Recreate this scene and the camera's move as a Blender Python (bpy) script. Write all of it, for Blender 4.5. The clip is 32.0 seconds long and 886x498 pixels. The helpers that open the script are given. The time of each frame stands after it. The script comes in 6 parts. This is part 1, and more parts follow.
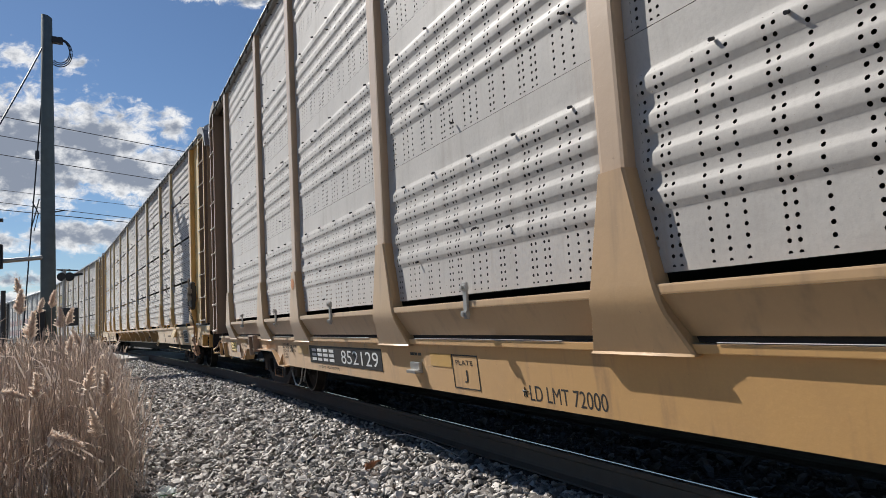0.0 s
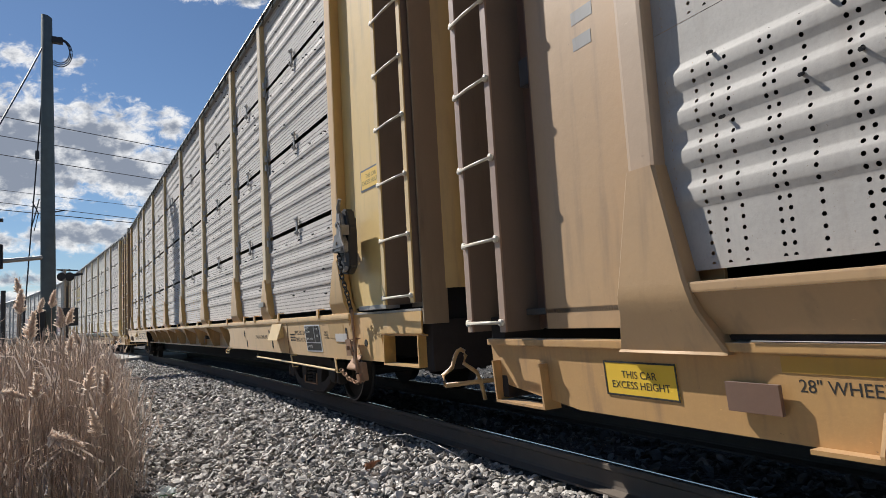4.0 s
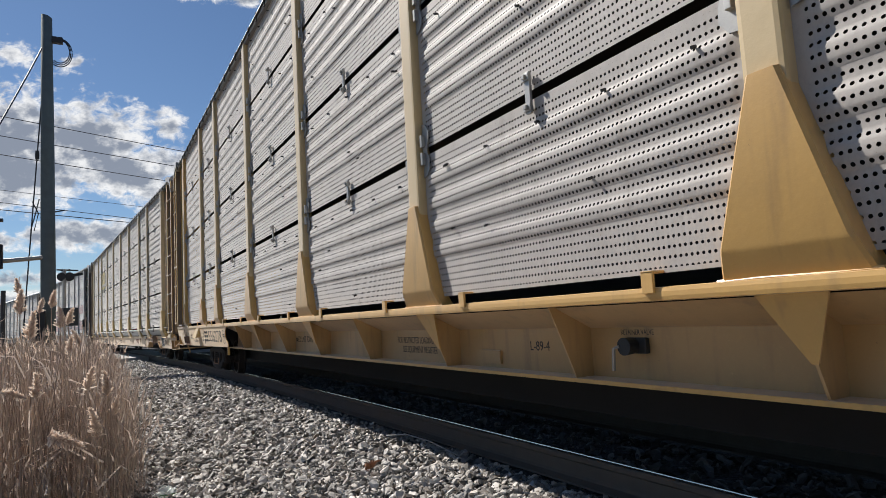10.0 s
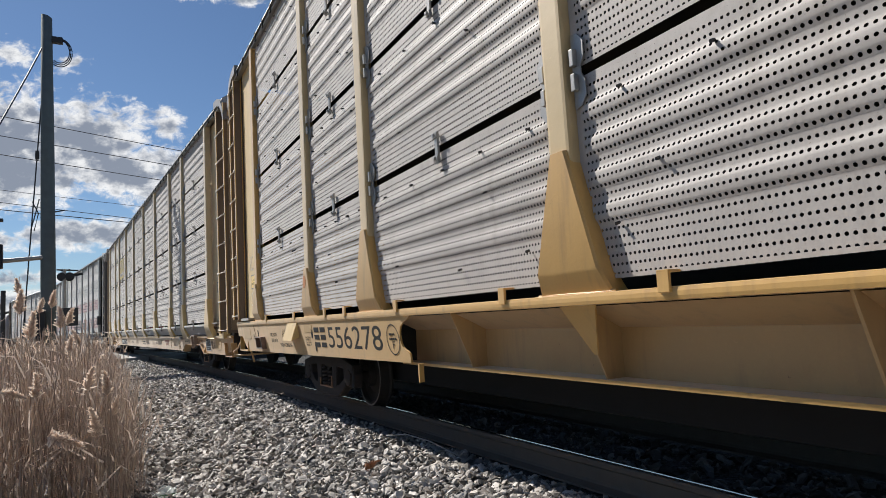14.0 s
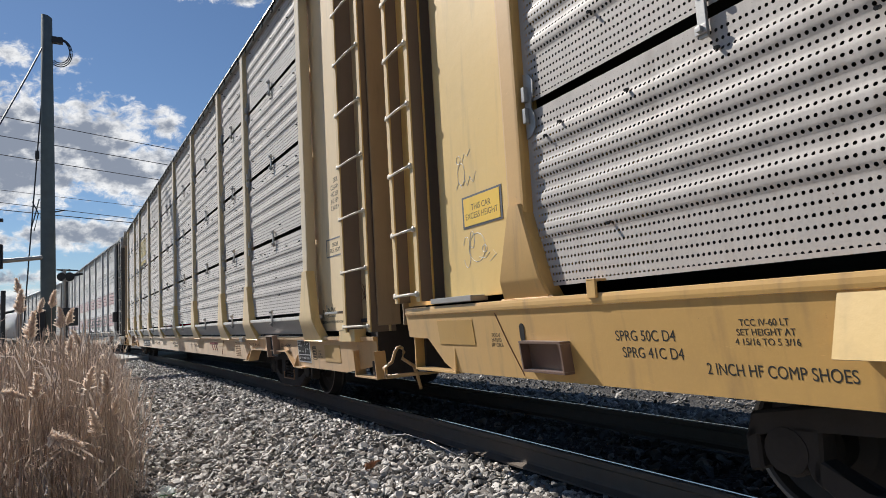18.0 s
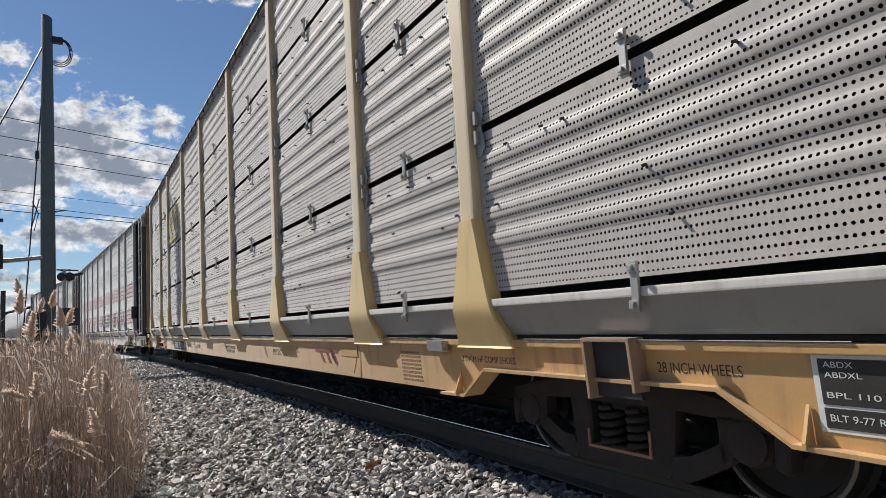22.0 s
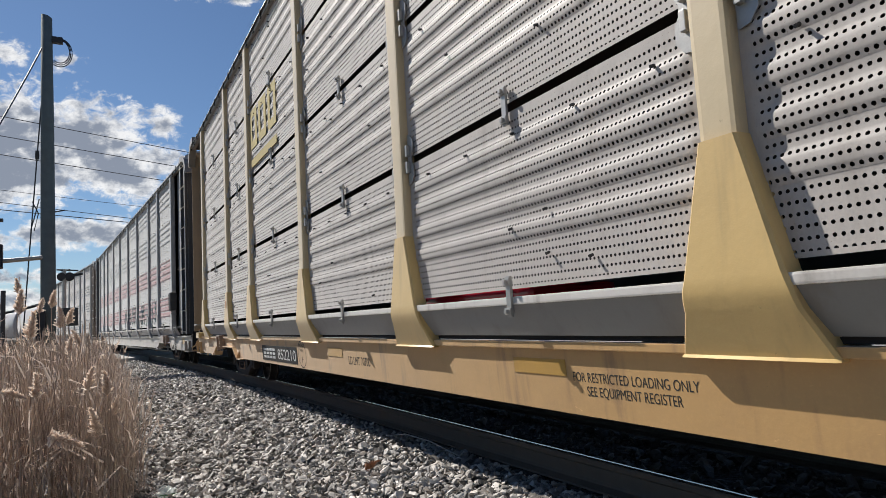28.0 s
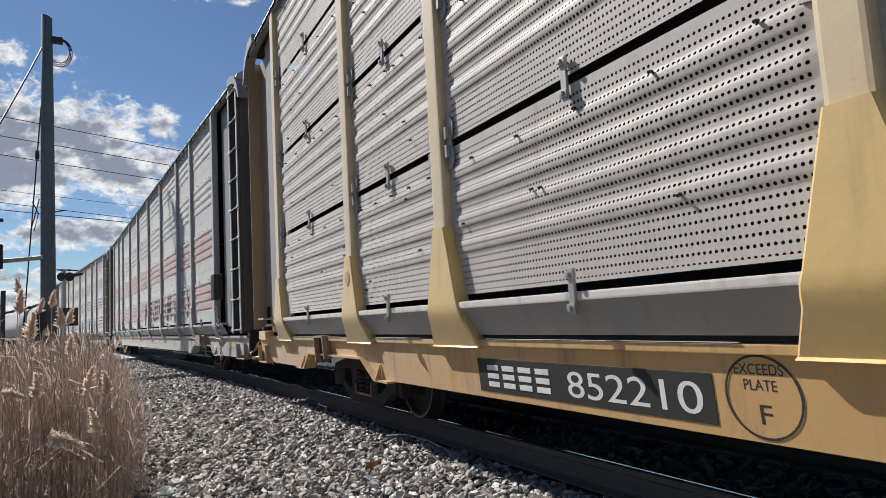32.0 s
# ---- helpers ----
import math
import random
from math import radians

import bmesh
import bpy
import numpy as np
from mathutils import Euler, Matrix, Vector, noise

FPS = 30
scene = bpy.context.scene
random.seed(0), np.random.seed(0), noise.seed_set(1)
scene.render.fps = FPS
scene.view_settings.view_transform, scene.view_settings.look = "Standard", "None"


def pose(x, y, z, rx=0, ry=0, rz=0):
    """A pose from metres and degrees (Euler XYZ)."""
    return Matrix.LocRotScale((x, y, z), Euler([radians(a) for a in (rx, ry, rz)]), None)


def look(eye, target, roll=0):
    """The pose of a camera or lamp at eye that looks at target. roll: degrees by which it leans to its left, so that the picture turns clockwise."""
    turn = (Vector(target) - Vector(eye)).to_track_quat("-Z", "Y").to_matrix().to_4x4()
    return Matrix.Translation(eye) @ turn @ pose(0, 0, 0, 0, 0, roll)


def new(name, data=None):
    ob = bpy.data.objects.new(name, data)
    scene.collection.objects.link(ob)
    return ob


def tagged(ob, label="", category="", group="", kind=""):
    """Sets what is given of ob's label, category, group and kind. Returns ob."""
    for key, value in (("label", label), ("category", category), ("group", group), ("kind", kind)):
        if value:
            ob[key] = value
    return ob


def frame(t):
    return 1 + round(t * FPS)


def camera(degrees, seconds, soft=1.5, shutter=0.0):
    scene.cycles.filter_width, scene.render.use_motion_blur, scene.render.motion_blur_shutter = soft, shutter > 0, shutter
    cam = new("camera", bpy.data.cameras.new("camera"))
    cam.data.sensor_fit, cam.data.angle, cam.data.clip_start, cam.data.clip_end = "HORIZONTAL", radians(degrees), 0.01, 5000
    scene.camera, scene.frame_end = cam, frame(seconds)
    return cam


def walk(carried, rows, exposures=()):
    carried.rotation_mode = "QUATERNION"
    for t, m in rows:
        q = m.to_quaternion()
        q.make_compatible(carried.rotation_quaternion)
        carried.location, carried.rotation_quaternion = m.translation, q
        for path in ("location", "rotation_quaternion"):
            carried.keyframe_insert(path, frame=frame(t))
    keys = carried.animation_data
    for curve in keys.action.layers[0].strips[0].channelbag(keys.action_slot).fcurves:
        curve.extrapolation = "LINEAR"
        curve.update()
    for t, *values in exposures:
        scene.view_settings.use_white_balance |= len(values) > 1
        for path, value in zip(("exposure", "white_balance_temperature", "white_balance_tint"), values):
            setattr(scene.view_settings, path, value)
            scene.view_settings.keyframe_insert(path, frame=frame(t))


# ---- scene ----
cam = camera(70.07, 32.0, soft=0.8)
EYE = Vector((-3.682, 0.0, 1.023))
CAM = Matrix.Translation(EYE) @ Matrix(((0.87965, 0.00173, -0.47562), (-0.47216, -0.11713, -0.87369), (-0.05722, 0.99312, -0.10221))).to_4x4()
walk(cam, [(0.0, CAM), (32.0, CAM)])

# ---- the way of the train: metres rolled since the start, every two seconds ----
ROLLED = (0.0, 5.148, 10.081, 14.428, 18.607, 22.618, 26.39, 29.986, 33.512, 36.913, 40.351, 43.723, 46.981, 50.146, 53.231, 56.292, 59.321)


def rolled(t):
    """Metres the train has rolled at t seconds (Catmull-Rom through ROLLED)."""
    k, n = ROLLED, len(ROLLED)
    i = min(int(t // 2), n - 2)
    u = t / 2 - i
    p1, p2 = k[i], k[i + 1]
    p0 = k[i - 1] if i > 0 else 3 * k[0] - 3 * k[1] + k[2]
    p3 = k[i + 2] if i + 2 < n else 3 * k[-1] - 3 * k[-2] + k[-3]
    return 0.5 * (2 * p1 + (p2 - p0) * u + (2 * p0 - 5 * p1 + 4 * p2 - p3) * u * u + (3 * p1 - p0 - 3 * p2 + p3) * u ** 3)


# ---- the track's centre line: nearly straight beside the camera, bending left beyond ----
STEP, FIRST = 0.5, -60.0
_s = np.arange(FIRST, 420.0, STEP)
_k = np.clip(0.00171 + 0.000126 * _s, 0.0, 0.0028)
_k = np.where(_s > 230, 0.0, _k)
_a = np.concatenate([[0.0], np.cumsum((_k[1:] + _k[:-1]) / 2 * STEP)])
_zero = int(round(-FIRST / STEP))
_a = _a - _a[_zero]
_x = np.concatenate([[0.0], np.cumsum(-(np.sin(_a[1:]) + np.sin(_a[:-1])) / 2 * STEP)])
_y = np.concatenate([[0.0], np.cumsum((np.cos(_a[1:]) + np.cos(_a[:-1])) / 2 * STEP)])
_x, _y = _x - _x[_zero], _y - _y[_zero]


def track(s, off=0.0):
    """The point of the track at s metres, off metres to the right of its centre, and the heading (radians to the left)."""
    a = float(np.interp(s, _s, _a))
    return float(np.interp(s, _s, _x)) + off * math.cos(a), float(np.interp(s, _s, _y)) + off * math.sin(a), a


def car_pose(s, half=10.06):
    ax, ay, _ = track(s + half)
    bx, by, _ = track(s - half)
    return pose((ax + bx) / 2, (ay + by) / 2, 0, 0, 0, math.degrees(math.atan2(-(ax - bx), ay - by)))


# ---- light ----
SUN_WAY = Vector((-0.95, 2.05, 2.25)).normalized()
world = bpy.data.worlds.new("sky")
scene.world = world
world.use_nodes = True
wn = world.node_tree.nodes
sky = wn.new("ShaderNodeTexSky")
sky.sky_type, sky.sun_disc = "NISHITA", False
sky.sun_elevation = math.asin(SUN_WAY.z)
sky.sun_rotation = math.atan2(SUN_WAY.x, SUN_WAY.y)
sky.air_density, sky.dust_density, sky.ozone_density = 1.0, 0.1, 6.0
world.node_tree.links.new(sky.outputs[0], wn["Background"].inputs[0])
wn["Background"].inputs[1].default_value = 0.064
sun = new("sun", bpy.data.lights.new("sun", "SUN"))
sun.data.energy, sun.data.angle, sun.data.color = 5.0, radians(0.53), (1.0, 0.955, 0.89)
sun.matrix_world = look(SUN_WAY * 100, (0, 0, 0))
scene.view_settings.exposure = 0.3


# ---- materials ----
class Nodes:
    """A short way to write a node tree."""

    def __init__(self, name):
        self.mat = bpy.data.materials.new(name)
        self.mat.use_nodes = True
        self.tree = self.mat.node_tree
        self.bsdf = self.tree.nodes["Principled BSDF"]
        self.out = self.tree.nodes["Material Output"]
        self.coord = self.tree.nodes.new("ShaderNodeTexCoord")

    def put(self, socket, value):
        if isinstance(value, bpy.types.NodeSocket):
            self.tree.links.new(value, socket)
        else:
            socket.default_value = (*value, 1.0) if isinstance(value, tuple) and len(value) == 3 and socket.type == "RGBA" else value

    def math(self, op, a, b=0.0, c=0.0):
        n = self.tree.nodes.new("ShaderNodeMath")
        n.operation = op
        for s, v in zip(n.inputs, (a, b, c)):
            self.put(s, v)
        return n.outputs[0]

    def noise(self, scale, detail=4.0, rough=0.6, vector=None, distort=0.0):
        n = self.tree.nodes.new("ShaderNodeTexNoise")
        n.inputs["Scale"].default_value, n.inputs["Detail"].default_value = scale, detail
        n.inputs["Roughness"].default_value, n.inputs["Distortion"].default_value = rough, distort
        self.put(n.inputs["Vector"], vector if vector is not None else self.coord.outputs["Object"])
        return n.outputs[0]

    def stretched(self, sx, sy, sz, source="Object"):
        n = self.tree.nodes.new("ShaderNodeMapping")
        n.inputs["Scale"].default_value = (sx, sy, sz)
        self.put(n.inputs["Vector"], self.coord.outputs[source])
        return n.outputs[0]

    def ramp(self, fac, lo, hi):
        n = self.tree.nodes.new("ShaderNodeMapRange")
        n.interpolation_type = "SMOOTHSTEP"
        self.put(n.inputs[0], fac)
        n.inputs[1].default_value, n.inputs[2].default_value = lo, hi
        return n.outputs[0]

    def mix(self, fac, a, b):
        n = self.tree.nodes.new("ShaderNodeMix")
        n.data_type = "RGBA"
        self.put(n.inputs[0], fac)
        self.put(n.inputs[6], a)
        self.put(n.inputs[7], b)
        return n.outputs[2]

    def xyz(self, source="Object"):
        n = self.tree.nodes.new("ShaderNodeSeparateXYZ")
        self.put(n.inputs[0], self.coord.outputs[source])
        return n.outputs

    def chance(self):
        return self.tree.nodes.new("ShaderNodeObjectInfo").outputs["Random"]

    def island(self):
        return self.tree.nodes.new("ShaderNodeNewGeometry").outputs["Random Per Island"]

    def bump(self, height, strength=0.3, distance=0.01):
        n = self.tree.nodes.new("ShaderNodeBump")
        n.inputs["Strength"].default_value, n.inputs["Distance"].default_value = strength, distance
        self.put(n.inputs["Height"], height)
        self.put(self.bsdf.inputs["Normal"], n.outputs[0])

    def done(self, colour, rough=0.6, metal=0.0, spec=0.5, dust=0.0, coat=0.0):
        self.put(self.bsdf.inputs["Base Color"], colour)
        self.put(self.bsdf.inputs["Roughness"], rough)
        self.put(self.bsdf.inputs["Metallic"], metal)
        self.bsdf.inputs["Specular IOR Level"].default_value = spec
        self.bsdf.inputs["Sheen Weight"].default_value = dust
        self.bsdf.inputs["Sheen Roughness"].default_value = 0.45
        self.bsdf.inputs["Coat Weight"].default_value, self.bsdf.inputs["Coat Roughness"].default_value = coat, 0.32
        return self.mat


def paint(name, colour, dirt=(0.12, 0.08, 0.05), amount=0.35, rough=0.5, spec=0.4):
    """Weathered paint on steel: blotches, rain streaks and fine grain."""
    n = Nodes(name)
    blot = n.ramp(n.noise(1.7, 6, 0.65), 0.42, 0.75)
    streak = n.ramp(n.noise(9, 3, 0.6, n.stretched(1.0, 1.0, 0.12)), 0.5, 0.8)
    fine = n.noise(60, 3, 0.6)
    c = n.mix(n.math("MULTIPLY", blot, amount), colour, tuple(v * 0.72 + d * 0.28 for v, d in zip(colour, dirt)))
    c = n.mix(n.math("MULTIPLY", streak, amount * 0.9), c, dirt)
    c = n.mix(n.math("MULTIPLY", n.ramp(fine, 0.45, 0.8), amount * 0.35), c, tuple(min(1, v * 1.25) for v in colour))
    chip = n.ramp(n.noise(24, 5, 0.7), 0.70, 0.73)
    c = n.mix(n.math("MULTIPLY", chip, amount), c, (0.10, 0.045, 0.025))
    scuff = n.ramp(n.noise(38, 6, 0.75, n.stretched(1.0, 0.22, 1.0), 0.6), 0.66, 0.72)
    c = n.mix(n.math("MULTIPLY", scuff, amount * 0.8), c, tuple(min(1, v * 1.5 + 0.05) for v in colour))
    n.bump(n.math("ADD", n.noise(14, 4, 0.6), n.math("MULTIPLY", n.noise(1.6, 2), 3.0)), 0.14, 0.012)
    return n.done(c, n.math("MULTIPLY_ADD", blot, 0.15, rough), 0.0, spec, 0.25, 0.55)


def plain(name, colour, rough=0.6, metal=0.0, vary=0.25, scale=8.0, bump=0.15):
    n = Nodes(name)
    a, b = n.noise(scale, 5), n.noise(scale * 9, 3)
    c = n.mix(a, tuple(v * (1 - vary) for v in colour), tuple(min(1, v * (1 + vary)) for v in colour))
    c = n.mix(n.math("MULTIPLY", b, vary), c, tuple(v * 0.6 for v in colour))
    n.bump(b, bump, 0.004)
    return n.done(c, rough, metal)


def sheet_material(name, colour, kind, stripe=None):
    """Galvanised sheet with punched holes, through which one sees."""
    n = Nodes(name)
    x, y, z = n.xyz()
    blot = n.noise(2.2, 6, 0.65)
    streak = n.noise(7, 4, 0.6, n.stretched(1.0, 1.0, 0.08))
    c = n.mix(n.ramp(blot, 0.3, 0.75), tuple(v * 0.86 for v in colour), colour)
    c = n.mix(n.math("MULTIPLY", n.ramp(streak, 0.5, 0.78), 0.35), c, (0.20, 0.16, 0.12))
    c = n.mix(n.math("MULTIPLY", n.chance(), 0.18), c, (0.36, 0.35, 0.34))
    if stripe:
        band = n.math("LESS_THAN", n.math("FRACT", n.math("DIVIDE", n.math("SUBTRACT", z, 0.26), 0.1748)), 0.84)
        band = n.math("MULTIPLY", band, n.math("LESS_THAN", n.math("ABSOLUTE", n.math("SUBTRACT", z, 0.53)), 0.31))
        c = n.mix(n.math("MULTIPLY", band, n.ramp(n.noise(3, 5), 0.05, 0.50)), c, stripe)
    grain = n.noise(46, 5, 0.7, n.stretched(1.0, 1.0, 0.6))
    c = n.mix(n.math("MULTIPLY", n.ramp(grain, 0.42, 0.75), 0.30), c, tuple(v * 0.62 for v in colour))
    speck = n.ramp(n.noise(85, 3, 0.6), 0.68, 0.76)
    c = n.mix(n.math("MULTIPLY", speck, 0.55), c, (0.16, 0.10, 0.06))
    n.bump(n.math("ADD", n.noise(30, 3), n.math("MULTIPLY", n.noise(4.5, 3), 2.5)), 0.16, 0.006)
    n.done(c, n.math("MULTIPLY_ADD", blot, 0.15, 0.5), 0.0, 0.35, 0.36)
    if kind == "dense":
        pu, pz, r = 0.0286, 0.0437, 0.0076
        row = n.math("FLOOR", n.math("DIVIDE", z, pz))
        uu = n.math("SUBTRACT", n.math("FRACT", n.math("DIVIDE", y, pu)), 0.5)
        zz = n.math("SUBTRACT", n.math("FRACT", n.math("DIVIDE", z, pz)), 0.5)
        keep = None
    else:
        pu, pz, r = 0.040, 0.044, 0.0088
        col = n.math("FLOOR", n.math("DIVIDE", y, pu))
        uu = n.math("SUBTRACT", n.math("FRACT", n.math("DIVIDE", y, pu)), 0.5)
        zz = n.math("SUBTRACT", n.math("FRACT", n.math("DIVIDE", z, pz)), 0.5)
        m = n.math("MODULO", n.math("ADD", col, 480.0), 24.0)
        for k in (0.0, 1.0, 5.0, 7.0, 9.0, 13.0, 14.0, 16.0, 17.0, 21.0):
            one = n.math("COMPARE", m, k, 0.4)
            keep = one if k == 0.0 else n.math("MAXIMUM", keep, one)
    du, dz = n.math("MULTIPLY", uu, pu), n.math("MULTIPLY", zz, pz)
    dist = n.math("SQRT", n.math("ADD", n.math("MULTIPLY", du, du), n.math("MULTIPLY", dz, dz)))
    hole = n.math("LESS_THAN", dist, r)
    if keep is not None:
        hole = n.math("MULTIPLY", hole, keep)
    # the sheet's rim and, on the sparse kind, the blank lap bands have no holes
    edge = 0.075 if kind == "dense" else 0.20
    hole = n.math("MULTIPLY", hole, n.math("GREATER_THAN", z, 0.02))
    hole = n.math("MULTIPLY", hole, n.math("LESS_THAN", z, SHEET_H - edge))
    rim = n.tree.nodes.new("ShaderNodeAttribute")
    rim.attribute_name = "rim"
    hole = n.math("MULTIPLY", hole, n.math("GREATER_THAN", rim.outputs["Fac"], 0.085))
    clear = n.tree.nodes.new("ShaderNodeBsdfTransparent")
    blend = n.tree.nodes.new("ShaderNodeMixShader")
    n.put(blend.inputs[0], hole)
    n.tree.links.new(n.bsdf.outputs[0], blend.inputs[1])
    n.tree.links.new(clear.outputs[0], blend.inputs[2])
    n.tree.links.new(blend.outputs[0], n.out.inputs[0])
    return n.mat


SHEET_H = 1.095
M = {
    "yellow": paint("yellow_paint", (0.585, 0.342, 0.098), amount=0.40),
    "ochre": paint("ochre_paint", (0.425, 0.265, 0.125), amount=0.42),
    "tan": paint("tan_paint", (0.545, 0.325, 0.125), (0.15, 0.085, 0.055), amount=0.62),
    "tan_dark": paint("tan_dark_paint", (0.50, 0.282, 0.098), (0.14, 0.08, 0.05), amount=0.62),
    "cream": paint("cream_paint", (0.65, 0.445, 0.17), amount=0.3),
    "faded_cream": paint("faded_cream_paint", (0.57, 0.425, 0.22), amount=0.3),
    "pale_cream": paint("pale_cream_paint", (0.585, 0.465, 0.28), amount=0.3),
    "panel_yellow": paint("panel_yellow_paint", (0.69, 0.46, 0.13), amount=0.3),
    "bracket_brown": paint("bracket_brown_paint", (0.32, 0.205, 0.135), amount=0.5),
    "panel_cream": paint("panel_cream_paint", (0.76, 0.565, 0.30), amount=0.25),
    "bright_yellow": paint("bright_yellow_paint", (0.80, 0.49, 0.115), amount=0.25),
    # end yellow browned down: the recess's shade is put into the colour
    "recess": paint("shaded_recess_paint", (0.36, 0.245, 0.125), amount=0.4),
    "rung": paint("rung_paint", (0.62, 0.56, 0.45), amount=0.35),
    "faded_tan": paint("faded_tan_paint", (0.425, 0.295, 0.185), amount=0.4),
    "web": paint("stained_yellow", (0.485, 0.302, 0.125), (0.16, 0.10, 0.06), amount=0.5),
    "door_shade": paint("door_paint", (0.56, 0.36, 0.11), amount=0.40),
    # darkened to carry the shade behind the ladders
    "ladder_plate": paint("shaded_plate_paint", (0.33, 0.24, 0.145), amount=0.45),
    "orange": paint("orange_patch", (0.47, 0.255, 0.03), amount=0.35),
    "safety": paint("safety_yellow", (0.80, 0.50, 0.02), amount=0.12),
    "slate": paint("slate_paint", (0.045, 0.050, 0.060), amount=0.35),
    "chalk": plain("chalk", (0.92, 0.90, 0.84), 0.9),
    "faded_red": plain("faded_red_spray", (0.58, 0.26, 0.12), 0.8),
    "faded_pink": plain("faded_pink_spray", (0.56, 0.34, 0.20), 0.8),
    "logo_red": plain("dark_red_mark", (0.30, 0.10, 0.085), 0.7),
    "worn_stencil": plain("worn_stencil", (0.30, 0.19, 0.11), 0.8),
    "ladder_tan": paint("ladder_tan_paint", (0.55, 0.41, 0.21), amount=0.35),
    "ladder_brown": paint("ladder_brown", (0.30, 0.19, 0.13), amount=0.4),
    "brown": paint("brown_paint", (0.16, 0.085, 0.055), amount=0.4),
    "white": paint("white_paint", (0.34, 0.34, 0.335), (0.16, 0.13, 0.11), amount=0.5),
    "dirty_white": paint("dirty_white_paint", (0.34, 0.30, 0.26), (0.12, 0.09, 0.07), amount=0.6),
    "end_brown": paint("end_brown_paint", (0.15, 0.112, 0.092), amount=0.45),
    "grey_steel": paint("grey_steel", (0.245, 0.238, 0.225), amount=0.35, rough=0.45),
    "sheet": sheet_material("galvanised_sheet", (0.495, 0.455, 0.418), "dense"),
    "sheet_sparse": sheet_material("galvanised_sheet_sparse", (0.43, 0.404, 0.373), "sparse"),
    "sheet_striped": sheet_material("striped_sheet", (0.39, 0.395, 0.385), "sparse", (0.33, 0.115, 0.12)),
    "sheet_grey": sheet_material("weathered_grey_sheet", (0.39, 0.40, 0.385), "sparse"),
    "galv": plain("galvanised_bracket", (0.40, 0.39, 0.37), 0.45, 0.6),
    "black_steel": plain("black_steel", (0.035, 0.035, 0.037), 0.6, 0.2),
    # grimy iron, darkened further for the shade under the cars
    "grimy": plain("grimy_shaded_iron", (0.034, 0.026, 0.022), 0.85, 0.0, 0.5),
    "wheel": plain("wheel_steel", (0.034, 0.028, 0.025), 0.65, 0.2),
    "rust": plain("rusty_steel", (0.20, 0.085, 0.04), 0.8, 0.1, 0.4, 14),
    "rust_pale": plain("pale_rust", (0.36, 0.21, 0.125), 0.75, 0.1, 0.35, 16),
    "cast": plain("cast_steel", (0.27, 0.26, 0.25), 0.5, 0.4, 0.5, 26),
    "rail_side": plain("rusty_rail", (0.125, 0.098, 0.076), 0.85, 0.0, 0.2, 10),
    "rail_top": plain("polished_rail", (0.62, 0.62, 0.62), 0.16, 1.0, 0.1, 30, 0.02),
    # brown stands for the unlit faces of the stringer webs
    "shade_plate": paint("shaded_web_paint", (0.19, 0.135, 0.095), amount=0.5),
    "hood": paint("hood_paint", (0.20, 0.185, 0.165), amount=0.5),
    "rim": plain("wheel_rim", (0.22, 0.20, 0.185), 0.45, 0.6, 0.3, 12),
    "pale_lip": paint("pale_lip", (0.58, 0.55, 0.51), amount=0.5),
    # near black: the shade under the cars is put into this colour
    "shaded_underframe": plain("shaded_underframe", (0.012, 0.011, 0.012), 0.9, 0.0, 0.4, 3),
    "inside": plain("shaded_rack_inside", (0.07, 0.068, 0.065), 0.85, 0.0, 0.3, 4),
    "dark": plain("painted_hole_shade", (0.02, 0.02, 0.02), 0.9),
    "letter_black": plain("black_lettering", (0.03, 0.028, 0.025), 0.6),
    "letter_white": plain("white_lettering", (0.72, 0.72, 0.70), 0.6),
    "concrete": plain("concrete", (0.42, 0.40, 0.37), 0.85, 0.0, 0.2, 5),
    "asphalt": plain("asphalt", (0.06, 0.06, 0.06), 0.9, 0.0, 0.25, 20),
    "pole": plain("weathered_pole", (0.125, 0.155, 0.16), 0.85, 0.0, 0.3, 4, 0.4),
    "wire": plain("black_wire", (0.035, 0.038, 0.046), 0.6),
}


# ---- mesh helpers ----
def mesh_from(name, verts, faces, material, smooth=False):
    me = bpy.data.meshes.new(name)
    me.from_pydata([tuple(v) for v in verts], [], faces)
    me.materials.append(material)
    if smooth:
        me.polygons.foreach_set("use_smooth", [True] * len(me.polygons))
    me.update()
    return me


def finish(bm, name, material, smooth=False):
    me = bpy.data.meshes.new(name)
    bmesh.ops.recalc_face_normals(bm, faces=bm.faces)
    bm.to_mesh(me)
    bm.free()
    me.materials.append(material)
    if smooth:
        me.polygons.foreach_set("use_smooth", [True] * len(me.polygons))
    return me


def part(name, me, parent, label="", at=None):
    """Links a mesh (or a bmesh result) as one object under a thing or a part."""
    ob = new(name, me)
    ob.parent = parent
    if at is not None:
        ob.matrix_basis = at
    if label:
        tagged(ob, label)
    return ob


def thing(name, label, category, me=None, at=None, group="", kind=""):
    ob = new(name, me)
    if at is not None:
        ob.matrix_basis = at
    return tagged(ob, label, category, group, kind)


def box(bm, x0, x1, y0, y1, z0, z1, bevel=0.0):
    """A box into bm, its edges rounded by bevel."""
    r = bmesh.ops.create_cube(bm, size=1.0, matrix=Matrix.Translation(((x0 + x1) / 2, (y0 + y1) / 2, (z0 + z1) / 2)) @ Matrix.Diagonal((abs(x1 - x0), abs(y1 - y0), abs(z1 - z0), 1)))
    if bevel:
        edges = list({e for v in r["verts"] for e in v.link_edges})
        bmesh.ops.bevel(bm, geom=edges, offset=bevel, segments=2, affect="EDGES", profile=0.7)


